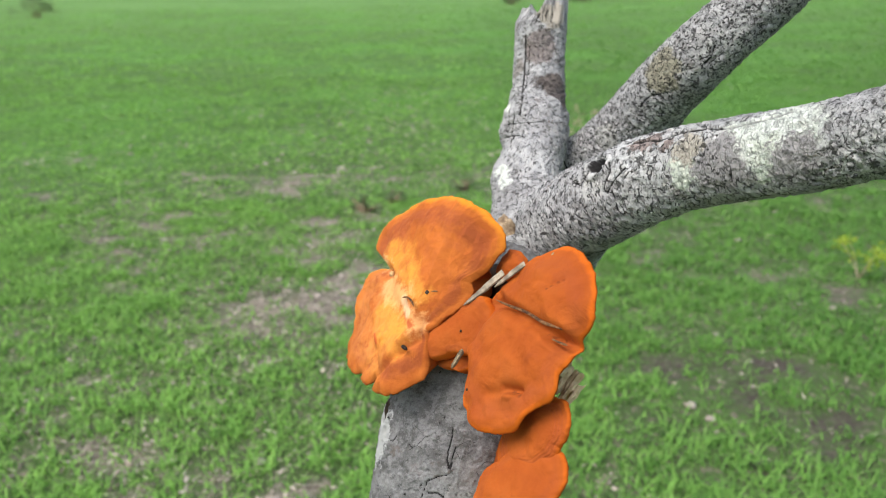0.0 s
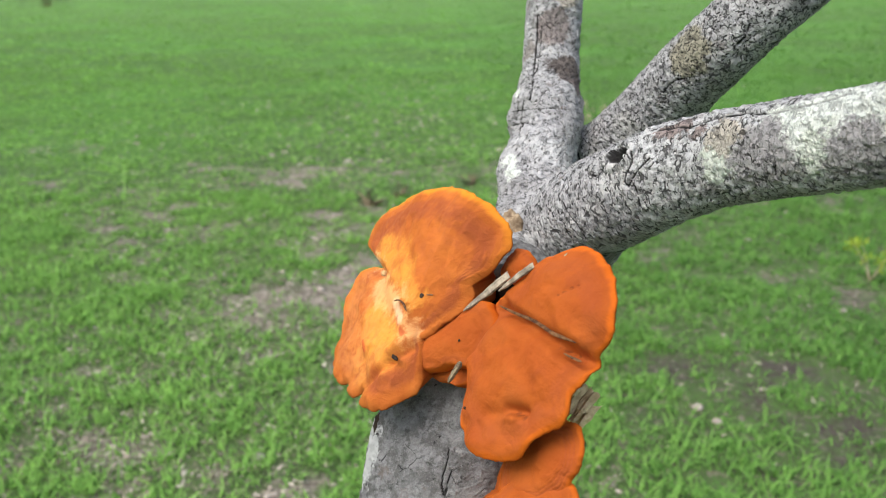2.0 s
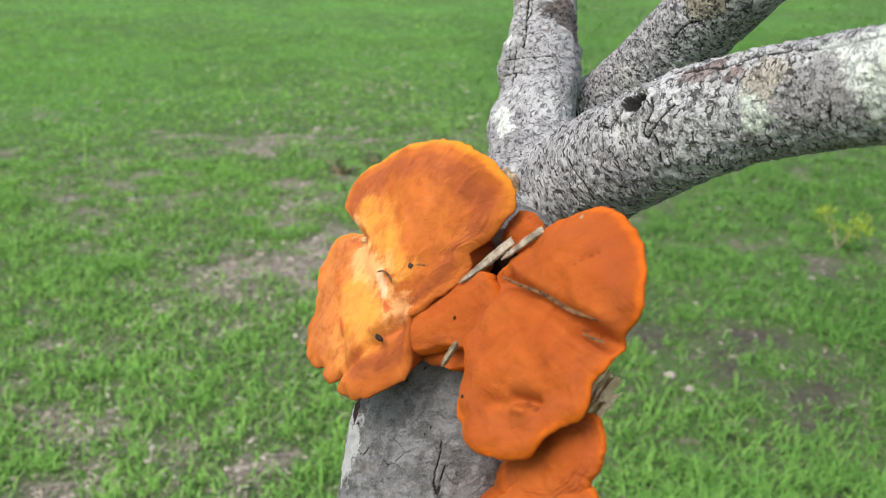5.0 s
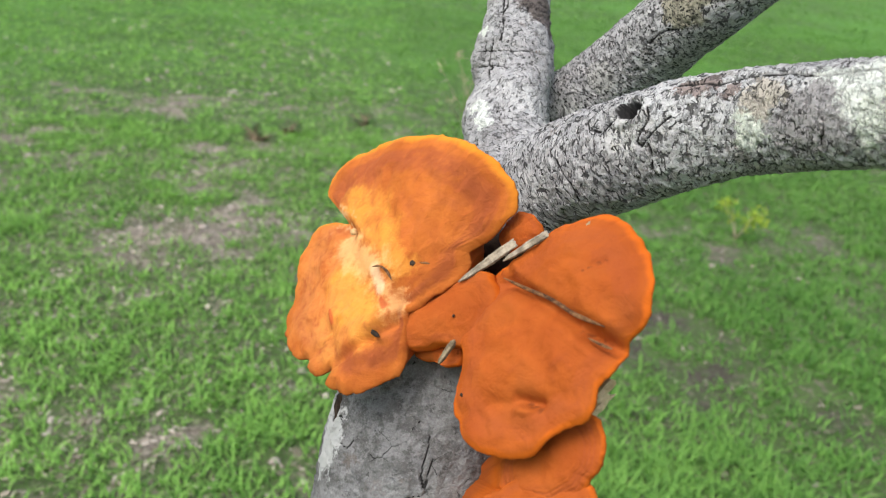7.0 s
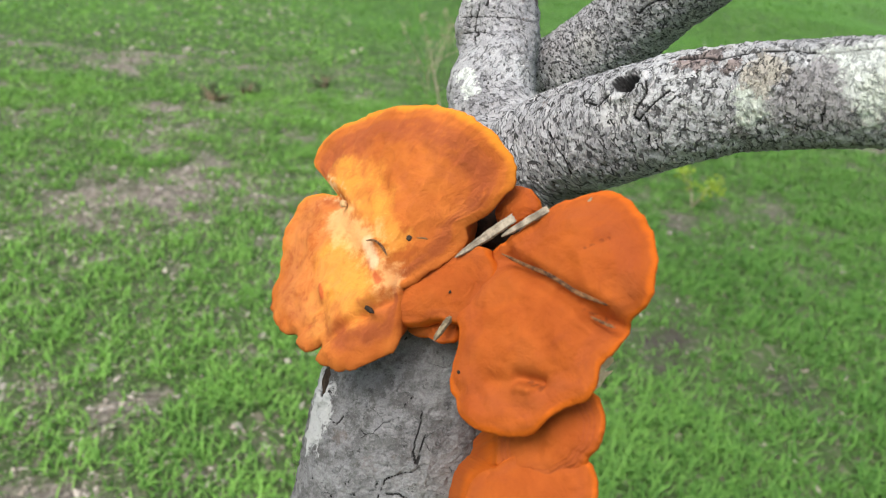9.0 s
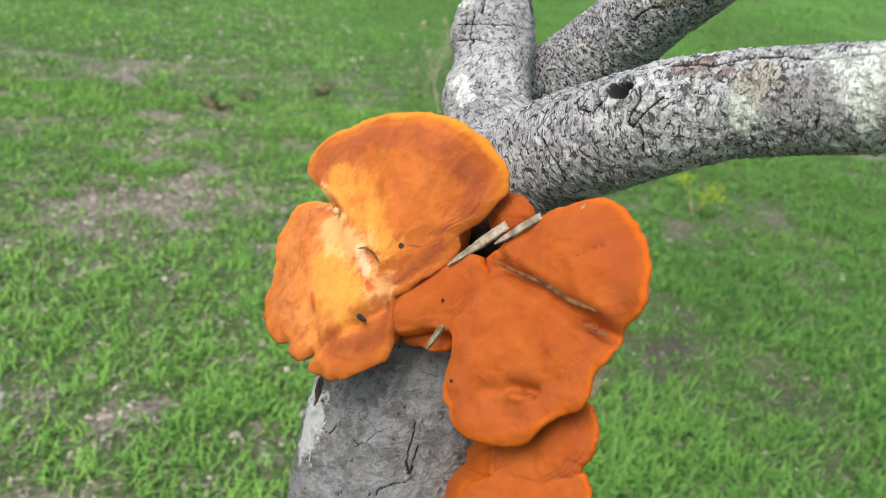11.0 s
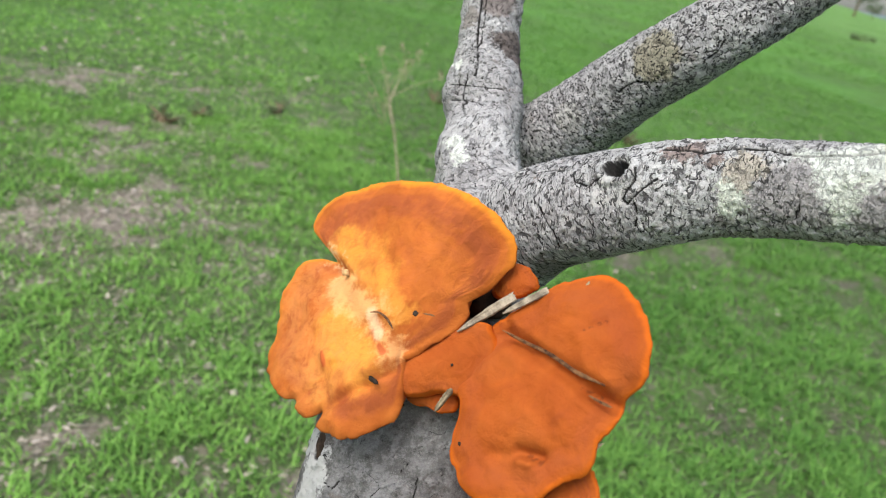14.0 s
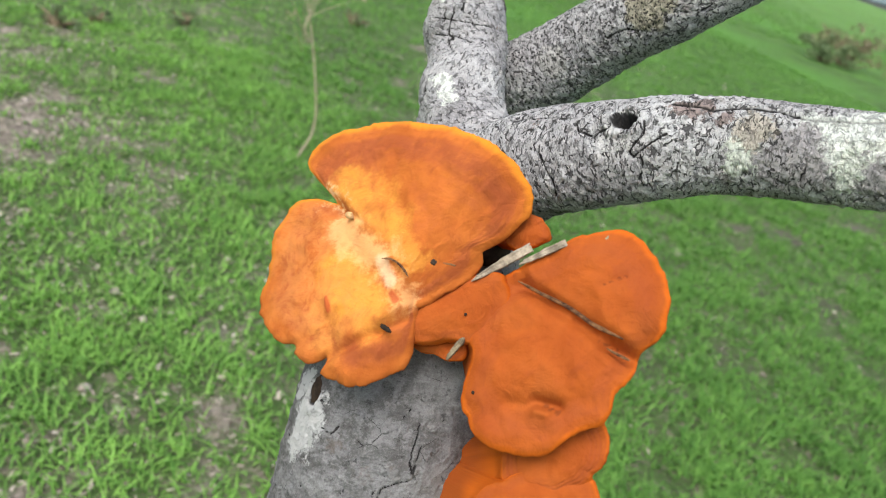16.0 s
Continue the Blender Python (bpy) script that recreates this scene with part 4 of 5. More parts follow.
LEFT, RIGHT, LOWER, SMALL, FLAP, NECK = (-0.0916, 0.3509, 1.1759), (-0.0451, 0.3091, 1.171), (-0.0444, 0.2925, 1.1344), (-0.0485, 0.3479, 1.1904), (-0.0747, 0.3354, 1.1475), (-0.072, 0.3378, 1.1623)
LEFT_FAN = [28.7, 30.3, 31.7, 32.6, 33.2, 33.7, 33.4, 33.6, 39.6, 46.9, 52.2, 54.1, 54.9, 54.8, 54.1, 53.2, 52.5, 51.6, 50.7, 50.0, 49.6, 49.3, 49.2, 49.3, 49.4, 49.8, 50.4, 50.6, 50.8, 51.2, 52.0, 53.2, 54.6, 55.8, 57.3, 59.1, 61.0, 62.5, 64.4, 66.8, 67.9, 69.1, 69.4, 66.6, 45.5, 54.1, 60.2, 63.0, 64.1, 65.4, 65.4, 64.7, 65.0, 65.7, 66.7, 67.9, 68.1, 67.2, 65.8, 63.9, 61.6, 58.6, 57.3, 56.0, 54.2, 52.4, 52.8, 51.9, 51.1, 50.7, 50.2, 49.5, 48.7, 47.3, 46.2, 45.0, 44.0, 43.3, 38.5, 30.4, 22.8, 22.7, 22.8, 23.0, 23.3, 23.8, 24.5, 25.3, 26.3, 27.4]
RIGHT_FAN = [24.2, 24.5, 24.0, 23.8, 25.5, 29.6, 32.4, 34.0, 35.8, 37.7, 39.1, 40.2, 41.4, 42.7, 43.1, 42.4, 40.1, 37.7, 35.9, 33.7, 32.0, 30.8, 30.2, 30.0, 30.3, 31.2, 32.6, 33.9, 35.5, 35.7, 34.5, 34.0, 33.9, 33.9, 32.7, 33.6, 37.4, 40.3, 43.0, 43.3, 44.6, 44.4, 43.3, 41.9, 40.5, 38.7, 36.0, 32.8, 30.3, 30.0, 29.7, 29.3, 27.1, 24.5, 23.5, 23.9]
LOBE_FAN = [17.0, 18.7, 19.8, 21.3, 22.3, 23.0, 23.2, 22.9, 20.5, 18.6, 16.9, 15.6, 14.9, 14.2, 13.7, 13.6, 13.6, 13.5, 13.6, 14.2, 16.3, 18.3, 20.1, 21.2, 22.3, 23.7, 24.2, 23.5, 20.1, 18.1, 16.5, 14.8, 13.8, 13.3, 13.1, 13.2, 13.7, 14.2, 14.8, 15.6]
LOWER_FAN = [14.4, 14.4, 15.8, 17.3, 18.3, 19.3, 20.1, 20.4, 20.7, 19.3, 18.6, 17.5, 15.2, 14.0, 13.4, 12.8, 12.7, 12.7, 12.9, 13.4, 14.4, 15.7, 16.9, 17.6, 19.0, 19.5, 20.2, 20.4, 20.6, 19.1, 17.0, 15.9, 15.3, 15.1, 14.7, 13.9, 13.4, 13.3, 13.5, 14.2]
SMALL_FAN = [7.2, 8.8, 8.3, 7.9, 7.3, 7.4, 7.2, 7.2, 7.4, 6.7, 6.5, 6.5, 6.4, 6.7, 7.6, 8.6, 8.8, 8.1, 7.7, 6.5, 6.0, 5.7, 6.0, 6.3]
FLAP_FAN = [9.2, 9.4, 9.0, 8.7, 7.1, 5.8, 5.4, 5.5, 5.2, 5.0, 5.3, 5.9, 7.2, 9.3, 11.4, 8.9, 5.7, 4.2, 4.0, 4.0, 4.4, 5.2, 6.1, 7.2]
NECK_FAN = [14.2, 15.0, 16.7, 19.3, 19.4, 20.0, 16.3, 13.6, 11.5, 10.5, 10.0, 10.3, 11.5, 14.1, 20.0, 22.1, 21.2, 16.8, 12.4, 11.0, 10.9, 11.8, 13.8, 14.5]

bracket = root("bracket_fungus", LEFT, "bright orange bracket fungus with a yellow-bruised fan, growing on dead wood", "fungus", "fungi on the dead tree")


def left_sag(u, v):
    return 0.0185 * max(0.0, min(1.25, (u - 0.006) / 0.027)) ** 1.1


left_fan = cap("fan", LEFT, LEFT_FAN, left_relief, 0.0019, (0.012, -0.006), (-0.0523, 0.4022, 1.1544), flesh_yellow, bracket, "orange fan with a pale yellow bruise", 1, 340, 52, axes=LEFT_FRAME, skin=((1.086, -0.084, 2.1), (-0.061, 1.073, 2.6)), sag=left_sag, nicks=[(260.8, 2.6, 5.0), (245.4, 2.4, 2.8), (176.5, 3.0, 1.5)])
second = root("bracket_fungus", RIGHT, "deep orange lobed bracket fungus with a twig lodged in its crease", "fungus", "fungi on the dead tree")
right_fan = cap("fan", RIGHT, RIGHT_FAN, right_relief, 0.0021, (-0.022, 0.004), (-0.0449, 0.3831, 1.1302), flesh_orange, second, "broad folded orange fan", 3, skin=((1.324, 0.127, 6.5), (-0.098, 1.088, 6.7)))
cap("neck", NECK, NECK_FAN, lambda u, v, s: 0.0025 * (1 - s ** 2) - 0.10 * u + 0.05 * v, 0.006, (0.0, 0.0), (-0.0575, 0.3781, 1.1361), flesh_soft, second, "", 10, 120, 24, sag=lambda u, v: 0.20 * u - 0.0045)
cap("flap", FLAP, FLAP_FAN, soft_relief, 0.0030, (0.0, 0.003), (-0.0642, 0.3657, 1.1298), flesh_soft, second, "", 4, 110, 20)
third = root("bracket_fungus", LOWER, "orange bracket fungus half hidden under the larger ones", "fungus", "fungi on the dead tree")
cap("fan", LOWER, LOWER_FAN, lower_relief, 0.0021, (-0.006, 0.004), (-0.0521, 0.3497, 1.0787), flesh_ribbed, third, "ribbed orange fan", 5, 180, 34)
cap("lobe", (-0.0527, 0.2827, 1.1193), LOBE_FAN, lambda u, v, s: 0.0030 * (1 - s ** 2) - 0.08 * (v + 0.02), 0.0024, (0.0, 0.006), (-0.0521, 0.3497, 1.0787), flesh_soft, third, "brighter lower lobe of the fungus", 15, 160, 30)
fourth = root("bracket_fungus", SMALL, "small round orange bracket fungus beside the fork", "fungus", "fungi on the dead tree")
cap("fan", SMALL, SMALL_FAN, soft_relief, 0.0024, (-0.002, -0.004), (-0.0398, 0.3867, 1.1658), flesh_soft, fourth, "", 6, 100, 20)


# ---- splinters, twigs and scabs on the fungus and the wood ----
def sliver(name, points, wide, thick, material, label, category, taper=0.35, group=""):
    """A flat tapered piece of wood through some points, lying along the fungus's face."""
    p = spline(points, 26)
    verts, faces = [], []
    shape = [(-1, -0.7), (-0.95, 0.8), (-0.45, 1.0), (-0.35, 0.72), (0.1, 0.80), (0.2, 1.0), (0.9, 0.75), (1, -0.7)]
    m = len(shape)
    for i, q in enumerate(p):
        a, b = Vector(p[max(i - 1, 0)]), Vector(p[min(i + 1, 25)])
        way = (b - a).normalized()
        across = way.cross(N).normalized()
        f = i / 25
        w = wide * (taper + (1 - taper) * min(1.0, f * 1.6)) * min(1.0, 0.35 + 5 * f)
        if thick > wide * 0.6:
            w *= min(1.0, 0.3 + 4 * (1 - f))         # a round twig thins to both ends
        for k, (x, y) in enumerate(shape):
            torn = max(0.0, f - 0.86) / 0.14 * 0.10 * (points[-1][2] - points[0][2]) * noise.noise(Vector((k * 0.9, wide * 700, 2)))
            bump = 1 + 0.14 * noise.noise(Vector((i * 0.35, k * 0.2, wide * 900))) + 0.10 * noise.noise(Vector((i * 1.3, k * 0.9, wide * 300)))
            thin = min(1.0, 0.5 + 3 * f, 0.35 + 5 * (1 - f))
            verts.append(Vector(q) + across * x * w * 0.5 * bump + N * y * thick * 0.5 * bump * thin + way * torn)
    for i in range(25):
        faces += [(i * m + k, i * m + (k + 1) % m, (i + 1) * m + (k + 1) % m, (i + 1) * m + k) for k in range(m)]
    faces += [tuple(range(m))[::-1], tuple(25 * m + k for k in range(m))]
    o = Vector(points[0])
    ob = new(name, mesh_of(name, [v - o for v in verts], faces, material, smooth=False))
    ob.location = o
    return tagged(ob, label, category, group)


sliver("wood_splinter", [(-0.0706, 0.3372, 1.1748), (-0.0622, 0.3374, 1.1816), (-0.0528, 0.3359, 1.1908)], 0.0034, 0.0013, raw_wood, "long pale dry wood splinter wedged between two fungus fans", "splinter", 0.3, "splinters between the fans")
sliver("wood_splinter", [(-0.0567, 0.3335, 1.1849), (-0.0509, 0.3318, 1.1904), (-0.0442, 0.3298, 1.1969)], 0.0025, 0.0012, raw_wood, "shorter pale wood splinter lying on orange fungus", "splinter", 0.4, "splinters between the fans")
sliver("twig", [(-0.0768, 0.3258, 1.149), (-0.0741, 0.3269, 1.1533), (-0.0712, 0.3279, 1.1578)], 0.0020, 0.0018, twig_wood, "small grey twig under the orange fungus", "twig", 0.7)
sliver("twig", [(-0.0566, 0.3305, 1.18), (-0.0515, 0.3236, 1.1801), (-0.0448, 0.3149, 1.1805), (-0.0391, 0.3062, 1.1797), (-0.0325, 0.2978, 1.1802)], 0.0014, 0.0016, sunk_wood, "brown lichened twig grown into the fungus crease", "twig", 0.6)
sliver("twig", [(-0.0362, 0.2993, 1.1753), (-0.0339, 0.2962, 1.1753), (-0.0311, 0.2927, 1.1755)], 0.0010, 0.0010, sunk_wood, "short brown twig end in the fungus crease", "twig", 0.6)


def blob(verts, faces, centre, size, seed, axes=None, detail=2, rough=0.3):
    """A lumpy pebble shape, added to verts and faces."""
    bm = bmesh.new()
    bmesh.ops.create_icosphere(bm, subdivisions=detail, radius=1.0)
    i0 = len(verts)
    x, y, z = axes or (Vector((1, 0, 0)), Vector((0, 1, 0)), Vector((0, 0, 1)))
    for v in bm.verts:
        s = 1 + rough * noise.noise(v.co * 1.3 + Vector((seed * 3.1, 0, 0))) + rough * 0.4 * noise.noise(v.co * 4 + Vector((0, seed, 0)))
        c = v.co * s
        verts.append(Vector(centre) + x * c.x * size[0] + y * c.y * size[1] + z * c.z * size[2])
    bm.verts.index_update()
    faces += [tuple(i0 + v.index for v in f.verts) for f in bm.faces]
    bm.free()


def lump(name, centre, size, seed, material, label, category, axes=None, detail=3, rough=0.3, parent=None, group=""):
    v, f = [], []
    blob(v, f, centre, size, seed, axes, detail, rough)
    if parent:
        return part(name, v, f, material, parent, label)
    o = Vector(centre)
    ob = new(name, mesh_of(name, [q - o for q in v], f, material))
    ob.location = o
    return tagged(ob, label, category, group)


FACE = RIGHT_FRAME
lump("bore_hole", (-0.0871, 0.3368, 1.1818), (0.0012, 0.0010, 0.0006), 3, dark_wood, "dark insect hole", "", LEFT_FRAME, parent=left_fan)
lump("dark_scar", (-0.0985, 0.3348, 1.1555), (0.0026, 0.0009, 0.0009), 5, dark_wood, "small black scar", "", LEFT_FRAME, parent=left_fan)
lump("pale_scab", (-0.1058, 0.3779, 1.1756), (0.0021, 0.0012, 0.0007), 9, dust_grey, "crusty pale scab", "", LEFT_FRAME, rough=0.5, parent=left_fan)
sliver("dry_curl", [(-0.0996, 0.3519, 1.1731), (-0.0972, 0.349, 1.1748), (-0.095, 0.3443, 1.1751), (-0.0935, 0.3393, 1.174)], 0.0009, 0.0007, sunk_wood, "thin brown curl of dead skin on yellow fungus", "curl", 0.5)
sliver("dry_curl", [(-0.0851, 0.3343, 1.1832), (-0.0836, 0.3323, 1.1841), (-0.0822, 0.3301, 1.1849)], 0.0006, 0.0006, sunk_wood, "short hair-thin brown fibre beside an insect hole", "curl", 0.5)
lump("grey_stain", (-0.0332, 0.324, 1.202), (0.0008, 0.0018, 0.0004), 6, twig_wood, "grey-green sunken stain", "", FACE, parent=right_fan)
lump("bore_hole", (-0.0705, 0.3127, 1.1454), (0.0006, 0.0006, 0.0004), 7, dark_wood, "tiny dark insect hole", "", FACE, parent=right_fan)
lump("bore_hole", (-0.0724, 0.3307, 1.1651), (0.0005, 0.0006, 0.0004), 4, dark_wood, "tiny dark insect hole", "", FACE, parent=right_fan)

# dark hollows in the wood
SEEN = (SIDEWAYS, SIDEWAYS.cross(LOOK), LOOK)
lump("rotten_cleft", (-0.0482, 0.3767, 1.1684), (0.012, 0.010, 0.012), 14, dark_wood, "dark rotten cleft", "", SEEN, parent=tree)
lump("hollow", (-0.1087, 0.3568, 1.1069), (0.0030, 0.0072, 0.0012), 8, dark_wood, "black hollow in the bark", "", SEEN, rough=0.5, parent=tree)
rng = random.Random(12)
verts, faces = [], []
foot, tip = Vector((-0.0322, 0.3064, 1.1450)), Vector((-0.0232, 0.3094, 1.1553))
grain_way = (tip - foot).normalized()
for k in range(26):
    # a bundle of blocky shards along the twig's grain, broken off at uneven lengths
    side, up = grain_way.cross(LOOK).normalized(), LOOK
    length, wide, deep = rng.uniform(0.0018, 0.0048), rng.uniform(0.0006, 0.0017), rng.uniform(0.0008, 0.0018)
    mid = foot.lerp(tip, rng.uniform(0.1, 0.9)) + side * rng.uniform(-0.0055, 0.0055) + up * rng.uniform(-0.003, 0.004)
    i0 = len(verts)
    for f in (-1.0, -0.3, 0.4, 1.0):
        for x, y in ((-1, -0.8), (-0.8, 0.9), (0.2, 1.0), (1.0, 0.7), (0.9, -0.9), (0.0, -1.1)):
            j = 1 + rng.uniform(-0.25, 0.25)
            slant = rng.uniform(-0.35, 0.35) if abs(f) == 1 else 0.0
            verts.append(mid + grain_way * length * (f + slant) + side * wide * x * j * (1 - 0.2 * abs(f)) + up * deep * y * j)
    for r in range(3):
        faces += [(i0 + r * 6 + q, i0 + r * 6 + (q + 1) % 6, i0 + r * 6 + 6 + (q + 1) % 6, i0 + r * 6 + 6 + q) for q in range(6)]
    faces += [tuple(i0 + q for q in range(6))[::-1], tuple(i0 + 18 + q for q in range(6))]
part("broken_twig", verts, faces, crumbly_wood, tree, "crumbly tan broken side twig", smooth=False)
lump("rotten_patch", (-0.0438, 0.424, 1.1798), (0.006, 0.011, 0.0035), 21, rotten_wood, "crumbly brown rotten patch", "", SEEN, rough=0.5, parent=tree)



# ---- stones, litter and weeds in the pasture ----
def on_ground(x, y, lift=0.0):
    return Vector((x, y, ground_height(x, y) + lift))


STONES = [(-1.06, 5.63, 0.035), (1.63, 2.92, 0.026), (1.03, 2.69, 0.016), (0.75, 2.16, 0.030), (0.79, 2.08, 0.024), (-0.70, 3.23, 0.028), (-0.62, 3.5, 0.024), (-0.95, 3.9, 0.03), (-0.66, 1.89, 0.030), (-0.2, 2.05, 0.025),
          (-0.82, 3.05, 0.02), (1.62, 3.93, 0.03), (1.83, 4.0, 0.026), (-1.35, 4.4, 0.03), (-1.8, 4.2, 0.028), (2.3, 2.55, 0.024), (-0.45, 2.9, 0.022), (-0.25, 1.62, 0.022)]
for i, (x, y, r) in enumerate(STONES):
    r *= 0.72
    p = on_ground(x, y, r * 0.25)
    lump("stone", p, (r, r * 0.8, r * 0.55), i * 1.7 + 2, stone_pale, "pale sunlit stone lying in the thin grass", "stone", detail=2, rough=0.35, group="pale stones in the pasture")


def litter(name, count, sizes, x0, x1, y0, y1, material, label, seed):
    """Flat scraps and small chips strewn on the barer soil."""
    rng = np.random.default_rng(seed)
    verts, faces, n = [], [], 0
    while n < count:
        x, y = x0 + (x1 - x0) * rng.random(), y0 + (y1 - y0) * rng.random()
        if rng.random() > (bareness(x, y) ** 1.5 + 0.05) * (max(0.25, 1.0 - abs(x + 0.8) * 0.5) if x < 0.5 else 0.08):
            continue
        n += 1
        r = sizes[0] + (sizes[1] - sizes[0]) * rng.random() ** 2.5
        c, a, tilt = on_ground(x, y, r * 0.3), rng.random() * 6.28, rng.normal() * 0.35
        ex = Vector((math.cos(a), math.sin(a), tilt)).normalized()
        ey = Vector((-math.sin(a), math.cos(a), rng.normal() * 0.3)).normalized() * (0.2 + 0.5 * rng.random())
        i0 = len(verts)
        k = 6
        verts += [c + (ex * math.cos(2 * math.pi * j / k) + ey * math.sin(2 * math.pi * j / k)) * r * (0.5 + 0.9 * rng.random()) for j in range(k)]
        verts += [c + Vector((0, 0, r * 0.28))]
        faces += [(i0 + j, i0 + (j + 1) % k, i0 + k) for j in range(k)]
    tagged(new(name, mesh_of(name, verts, faces, material, False)), label, "litter", kind="stuff")


litter("leaf_litter", 19000, (0.004, 0.015), -2.9, 4.2, 1.1, 6.0, litter_mat, "pale dead leaves, chips and straw on bare soil", 8)
litter("leaf_litter", 1500, (0.012, 0.035), -5.0, 7.0, 6.0, 12.0, litter_mat, "pale dead leaf scraps farther out on the soil", 9)


def leaf_cloud(verts, faces, rng, centre, spread, count, size):
    for _ in range(count):
        d = rng.normal(size=3)
        d /= max(1e-6, np.linalg.norm(d))
        c = Vector(centre) + Vector((d[0] * spread[0], d[1] * spread[1], d[2] * spread[2])) * (rng.random() ** 0.45)
        a, b = rng.normal(size=3), rng.normal(size=3)
        ex = Vector(a).normalized() * size * (0.6 + 0.8 * rng.random())
        ey = Vector(b).normalized() * size * 0.45
        i = len(verts)
        verts += [c - ex, c + ey, c + ex, c - ey]
        faces.append((i, i + 1, i + 2, i + 3))


def stalk(verts, faces, points, r0, r1, sides=5, count=10):
    p = spline(points, count)
    i0 = len(verts)
    for i, q in enumerate(p):
        way = (Vector(p[min(i + 1, count - 1)]) - Vector(p[max(i - 1, 0)])).normalized()
        e1 = way.orthogonal().normalized()
        e2 = way.cross(e1)
        r = r0 + (r1 - r0) * i / (count - 1)
        verts += [Vector(q) + (e1 * math.cos(2 * math.pi * k / sides) + e2 * math.sin(2 * math.pi * k / sides)) * r for k in range(sides)]
    for i in range(count - 1):
        faces += [(i0 + i * sides + k, i0 + i * sides + (k + 1) % sides, i0 + (i + 1) * sides + (k + 1) % sides, i0 + (i + 1) * sides + k) for k in range(sides)]


def weed(x, y, tall, seed):
    rng = np.random.default_rng(seed)
    base = on_ground(x, y)
    ob = root("weed", base, "small yellow-green leafy weed growing in the grass", "weed")
    v, f, lv, lf = [], [], [], []
    for k in range(5):
        a = k * 1.3 + rng.random()
        tip = base + Vector((math.cos(a) * tall * 0.5, math.sin(a) * tall * 0.5, tall * (0.6 + 0.5 * rng.random())))
        mid = base * 0.5 + tip * 0.5 + Vector((0, 0, tall * 0.12))
        stalk(v, f, [base, mid, tip], 0.003, 0.0015)
        leaf_cloud(lv, lf, rng, tip, (tall * 0.22, tall * 0.22, tall * 0.2), 22, tall * 0.09)
        leaf_cloud(lv, lf, rng, mid, (tall * 0.2, tall * 0.2, tall * 0.16), 10, tall * 0.08)
    part("stem", v, f, dry_straw, ob)
    part("foliage", lv, lf, weed_green, ob, smooth=False)


weed(1.95, 3.28, 0.2, 3)


def dry_stem(x, y, tall, lean, seed):
    """A tall thin dead weed stalk with a forked, drooping head."""
    base = on_ground(x, y)
    ob = root("dry_weed", base, "tall thin dry straw-coloured weed stalk", "weed")
    v, f = [], []
    top = base + Vector((lean, 0.05, tall))
    stalk(v, f, [base, base + Vector((-lean * 0.9, 0, tall * 0.25)), base + Vector((-lean * 0.2, 0.02, tall * 0.62)), top], 0.0065, 0.003, count=24)
    part("stalk", v, f, dry_straw, ob)
    rng = np.random.default_rng(seed)
    for k in range(7):
        v, f = [], []
        s = base + (top - base) * (0.7 + 0.3 * k / 6) + Vector((lean * 0.1, 0, 0)) * (1 - k / 6)
        w = Vector((rng.normal() * 0.12, rng.normal() * 0.08, 0.10 + 0.14 * rng.random()))
        stalk(v, f, [s, s + w * 0.5, s + w + Vector((0, 0, -0.02))], 0.002, 0.001, count=7)
        leaf_cloud(v, f, rng, s + w, (0.03, 0.03, 0.03), 14, 0.010)
        part("side_shoot", v, f, dry_straw, ob, smooth=False)


dry_stem(0.51, 3.19, 0.70, -0.06, 5)
dry_stem(0.95, 5.4, 0.42, 0.05, 6)


# ---- bushes, trees and hills at the edge of the field ----
def bush(x, y, wide, tall, seed, leaf, label, clumps=16, leaves=70, size=0.05):
    rng = np.random.default_rng(seed)
    base = on_ground(x, y)
    ob = root("bush", base, label, "bush", "bushes at the field edge")
    v, f, lv, lf = [], [], [], []
    for k in range(clumps):
        a, r = rng.random() * 6.28, wide * 0.5 * rng.random() ** 0.6
        tip = base + Vector((math.cos(a) * r, math.sin(a) * r, tall * (0.3 + 0.65 * rng.random()) * (1 - 0.35 * r / (wide * 0.5))))
        stalk(v, f, [base + Vector((math.cos(a), math.sin(a), 0)) * r * 0.2, base * 0.5 + tip * 0.5 + Vector((0, 0, tall * 0.05)), tip], 0.018, 0.005, 4, 6)
        leaf_cloud(lv, lf, rng, tip, (wide * 0.13, wide * 0.13, tall * 0.17), leaves, size)
    part("branch_frame", v, f, twig_wood, ob)
    part("foliage", lv, lf, leaf, ob, smooth=False)
    return ob


bush(-20.5, 38.0, 2.5, 1.3, 11, bush_green, "low grey-green bush standing alone in the pasture")
bush(13.7, 11.6, 1.9, 0.95, 12, russet, "twiggy russet bush with thin leaves in the pasture", 22, 34, 0.05)
bush(12.9, 11.5, 1.2, 0.6, 13, bush_green, "low green bush beside a russet one")
for x, y, wide, tall, seed in ((-0.62, 4.72, 0.26, 0.13, 41), (-0.45, 5.0, 0.20, 0.11, 42), (0.08, 5.3, 0.24, 0.10, 43), (1.5, 6.3, 0.3, 0.16, 44), (3.1, 5.6, 0.25, 0.15, 45)):
    bush(x, y, wide, tall, seed, bush_green, "knee-low grey-green herb clump standing in the grass", 12, 30, 0.012)
proto = bush(9.0, 46.0, 2.6, 1.5, 14, bush_green, "grey-green bush on the far edge of the pasture", 20, 60, 0.10)
rng = np.random.default_rng(21)
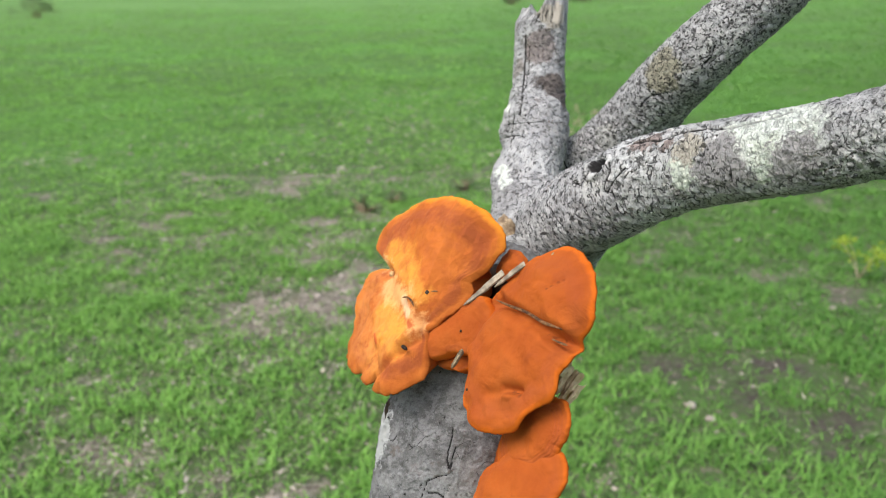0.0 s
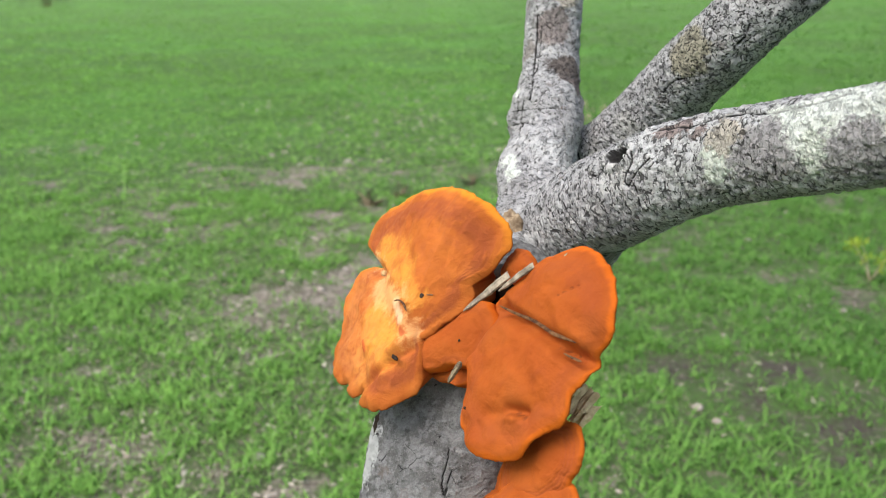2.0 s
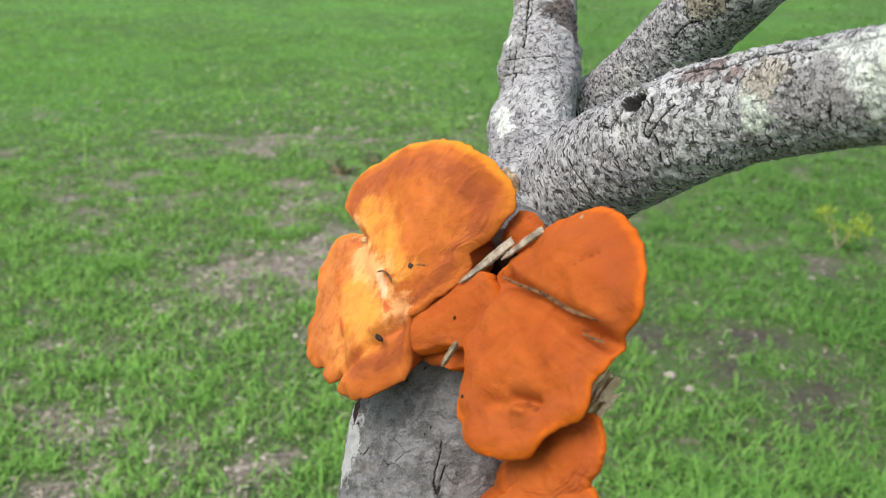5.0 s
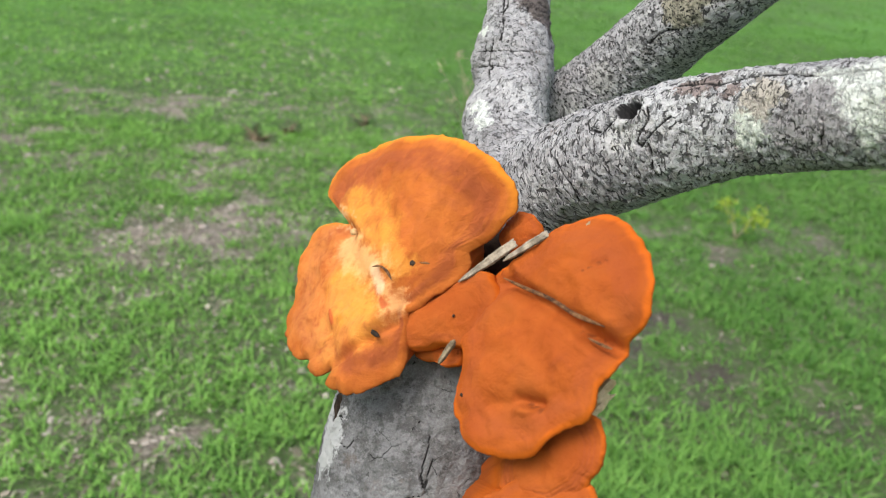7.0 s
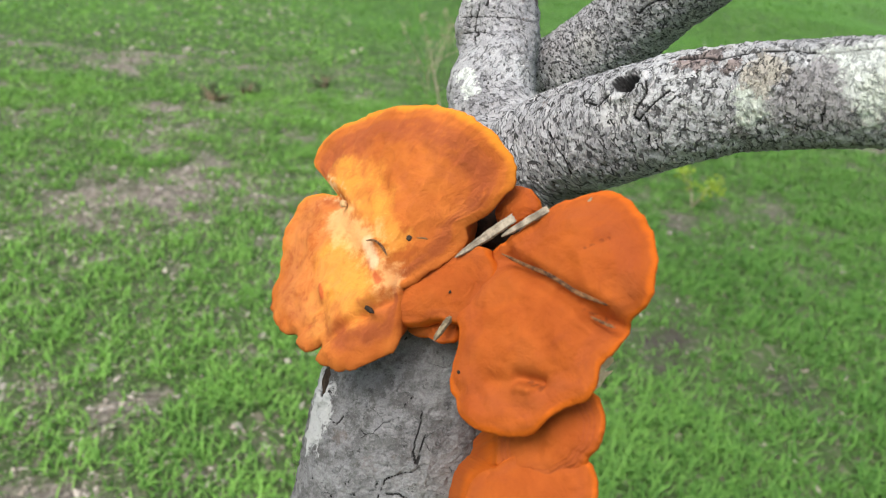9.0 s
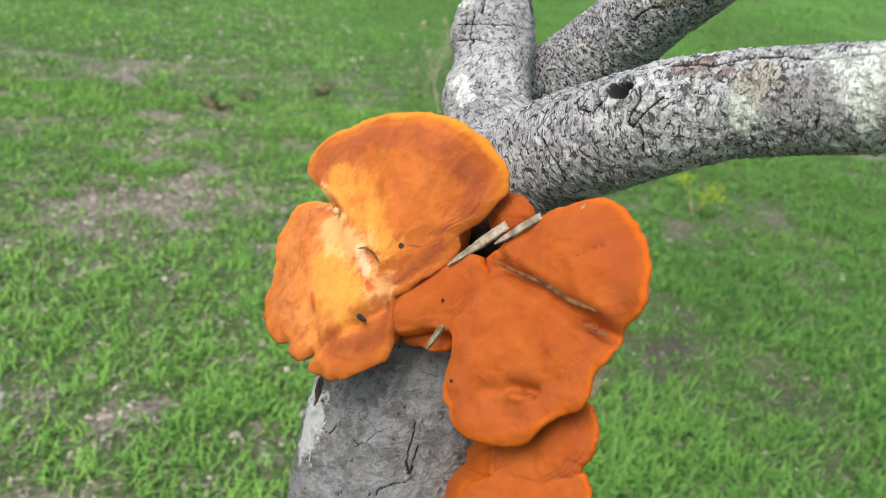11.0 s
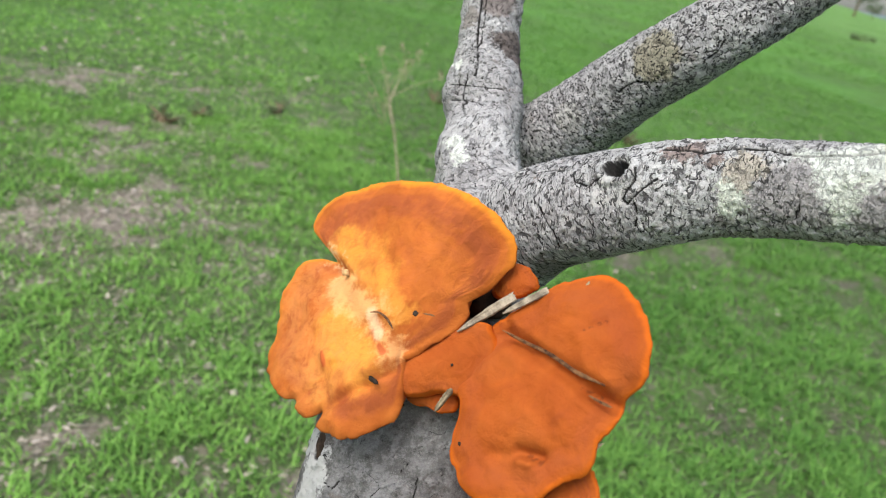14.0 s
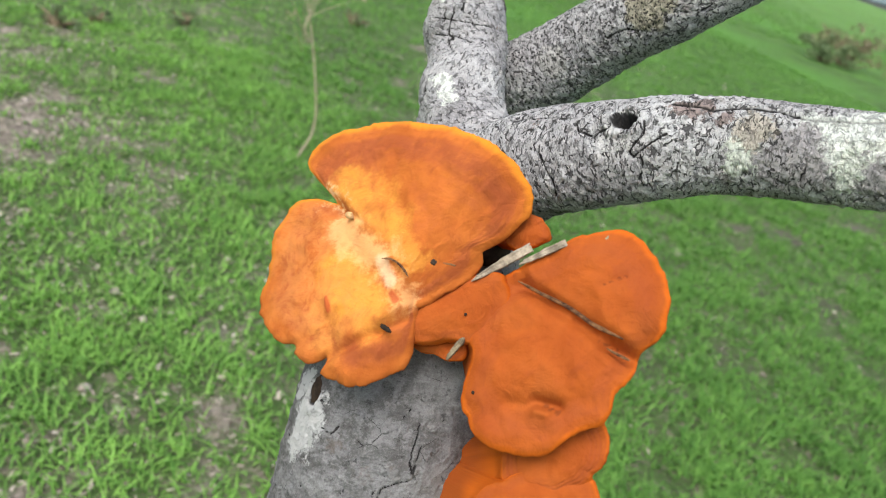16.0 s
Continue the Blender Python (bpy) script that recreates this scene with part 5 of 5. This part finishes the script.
for k in range(14):
    a = 0.02 + 0.75 * (k + rng.random()) / 14
    d = 42 + 55 * rng.random() ** 1.2
    x, y = d * math.sin(a), d * math.cos(a)
    s = 0.3 + 0.6 * rng.random() ** 1.6
    p = on_ground(x, y)
    proto.scale = (s * (0.9 + 0.6 * rng.random()), s * (0.9 + 0.6 * rng.random()), s)
    copy_thing(proto, pose(p.x, p.y, p.z, 0, 0, 360 * rng.random()))
proto.scale = (1, 1, 1)


def tree_far(x, y, tall, wide, seed):
    rng = np.random.default_rng(seed)
    base = on_ground(x, y)
    ob = root("field_tree", base, "distant dark green tree beyond the pasture", "tree", "distant trees")
    v, f, lv, lf = [], [], [], []
    crown = base + Vector((0, 0, tall * 0.62))
    stalk(v, f, [base, base + Vector((0.1, 0, tall * 0.25)), crown], tall * 0.03, tall * 0.012, 7, 8)
    for k in range(18):
        d = rng.normal(size=3)
        d /= np.linalg.norm(d)
        tip = crown + Vector((d[0] * wide * 0.42, d[1] * wide * 0.42, d[2] * tall * 0.26))
        stalk(v, f, [crown - Vector((0, 0, tall * 0.2)), crown * 0.4 + tip * 0.6, tip], tall * 0.01, tall * 0.003, 4, 5)
        leaf_cloud(lv, lf, rng, tip, (wide * 0.2, wide * 0.2, tall * 0.13), 90, tall * 0.03)
    part("trunk", v, f, twig_wood, ob)
    part("crown", lv, lf, tree_green, ob, smooth=False)
    return ob


big = tree_far(-6.0, 118.0, 7.0, 6.5, 31)
rng = np.random.default_rng(33)
for k in range(46):
    a = -0.62 + 1.4 * (k + rng.random()) / 46
    d = 150 + 190 * rng.random()
    if a > 0.42:
        d *= 0.7
    s = 0.6 + 0.55 * rng.random()
    big.scale = (s, s, s * (0.8 + 0.3 * rng.random()))
    p = on_ground(d * math.sin(a), d * math.cos(a))
    copy_thing(big, pose(p.x, p.y, p.z, 0, 0, 360 * rng.random()))
big.scale = (1, 1, 1)


def hills():
    """A low wooded ridge on the horizon."""
    verts, faces, n = [], [], 220
    for i in range(n):
        a = -1.2 + 2.4 * i / (n - 1)
        h = 10 + 16 * max(0.0, noise.noise(Vector((a * 3.1, 0.0, 4.0))) + 0.25) + 2.5 * noise.noise(Vector((a * 60, 0, 1)))
        x, y = math.sin(a), math.cos(a)
        verts += [(x * 1500, y * 1500, 14), (x * 1540, y * 1540, 16 + h * 0.7), (x * 1600, y * 1600, 16 + h), (x * 1900, y * 1900, 14)]
    for i in range(n - 1):
        for k in range(3):
            faces.append((i * 4 + k, (i + 1) * 4 + k, (i + 1) * 4 + k + 1, i * 4 + k + 1))
    tagged(new("backdrop", mesh_of("backdrop", verts, faces, hill_mat)), "low wooded ridge on the horizon, coloured blue-green for distance haze", "hills", kind="structure")


hills()
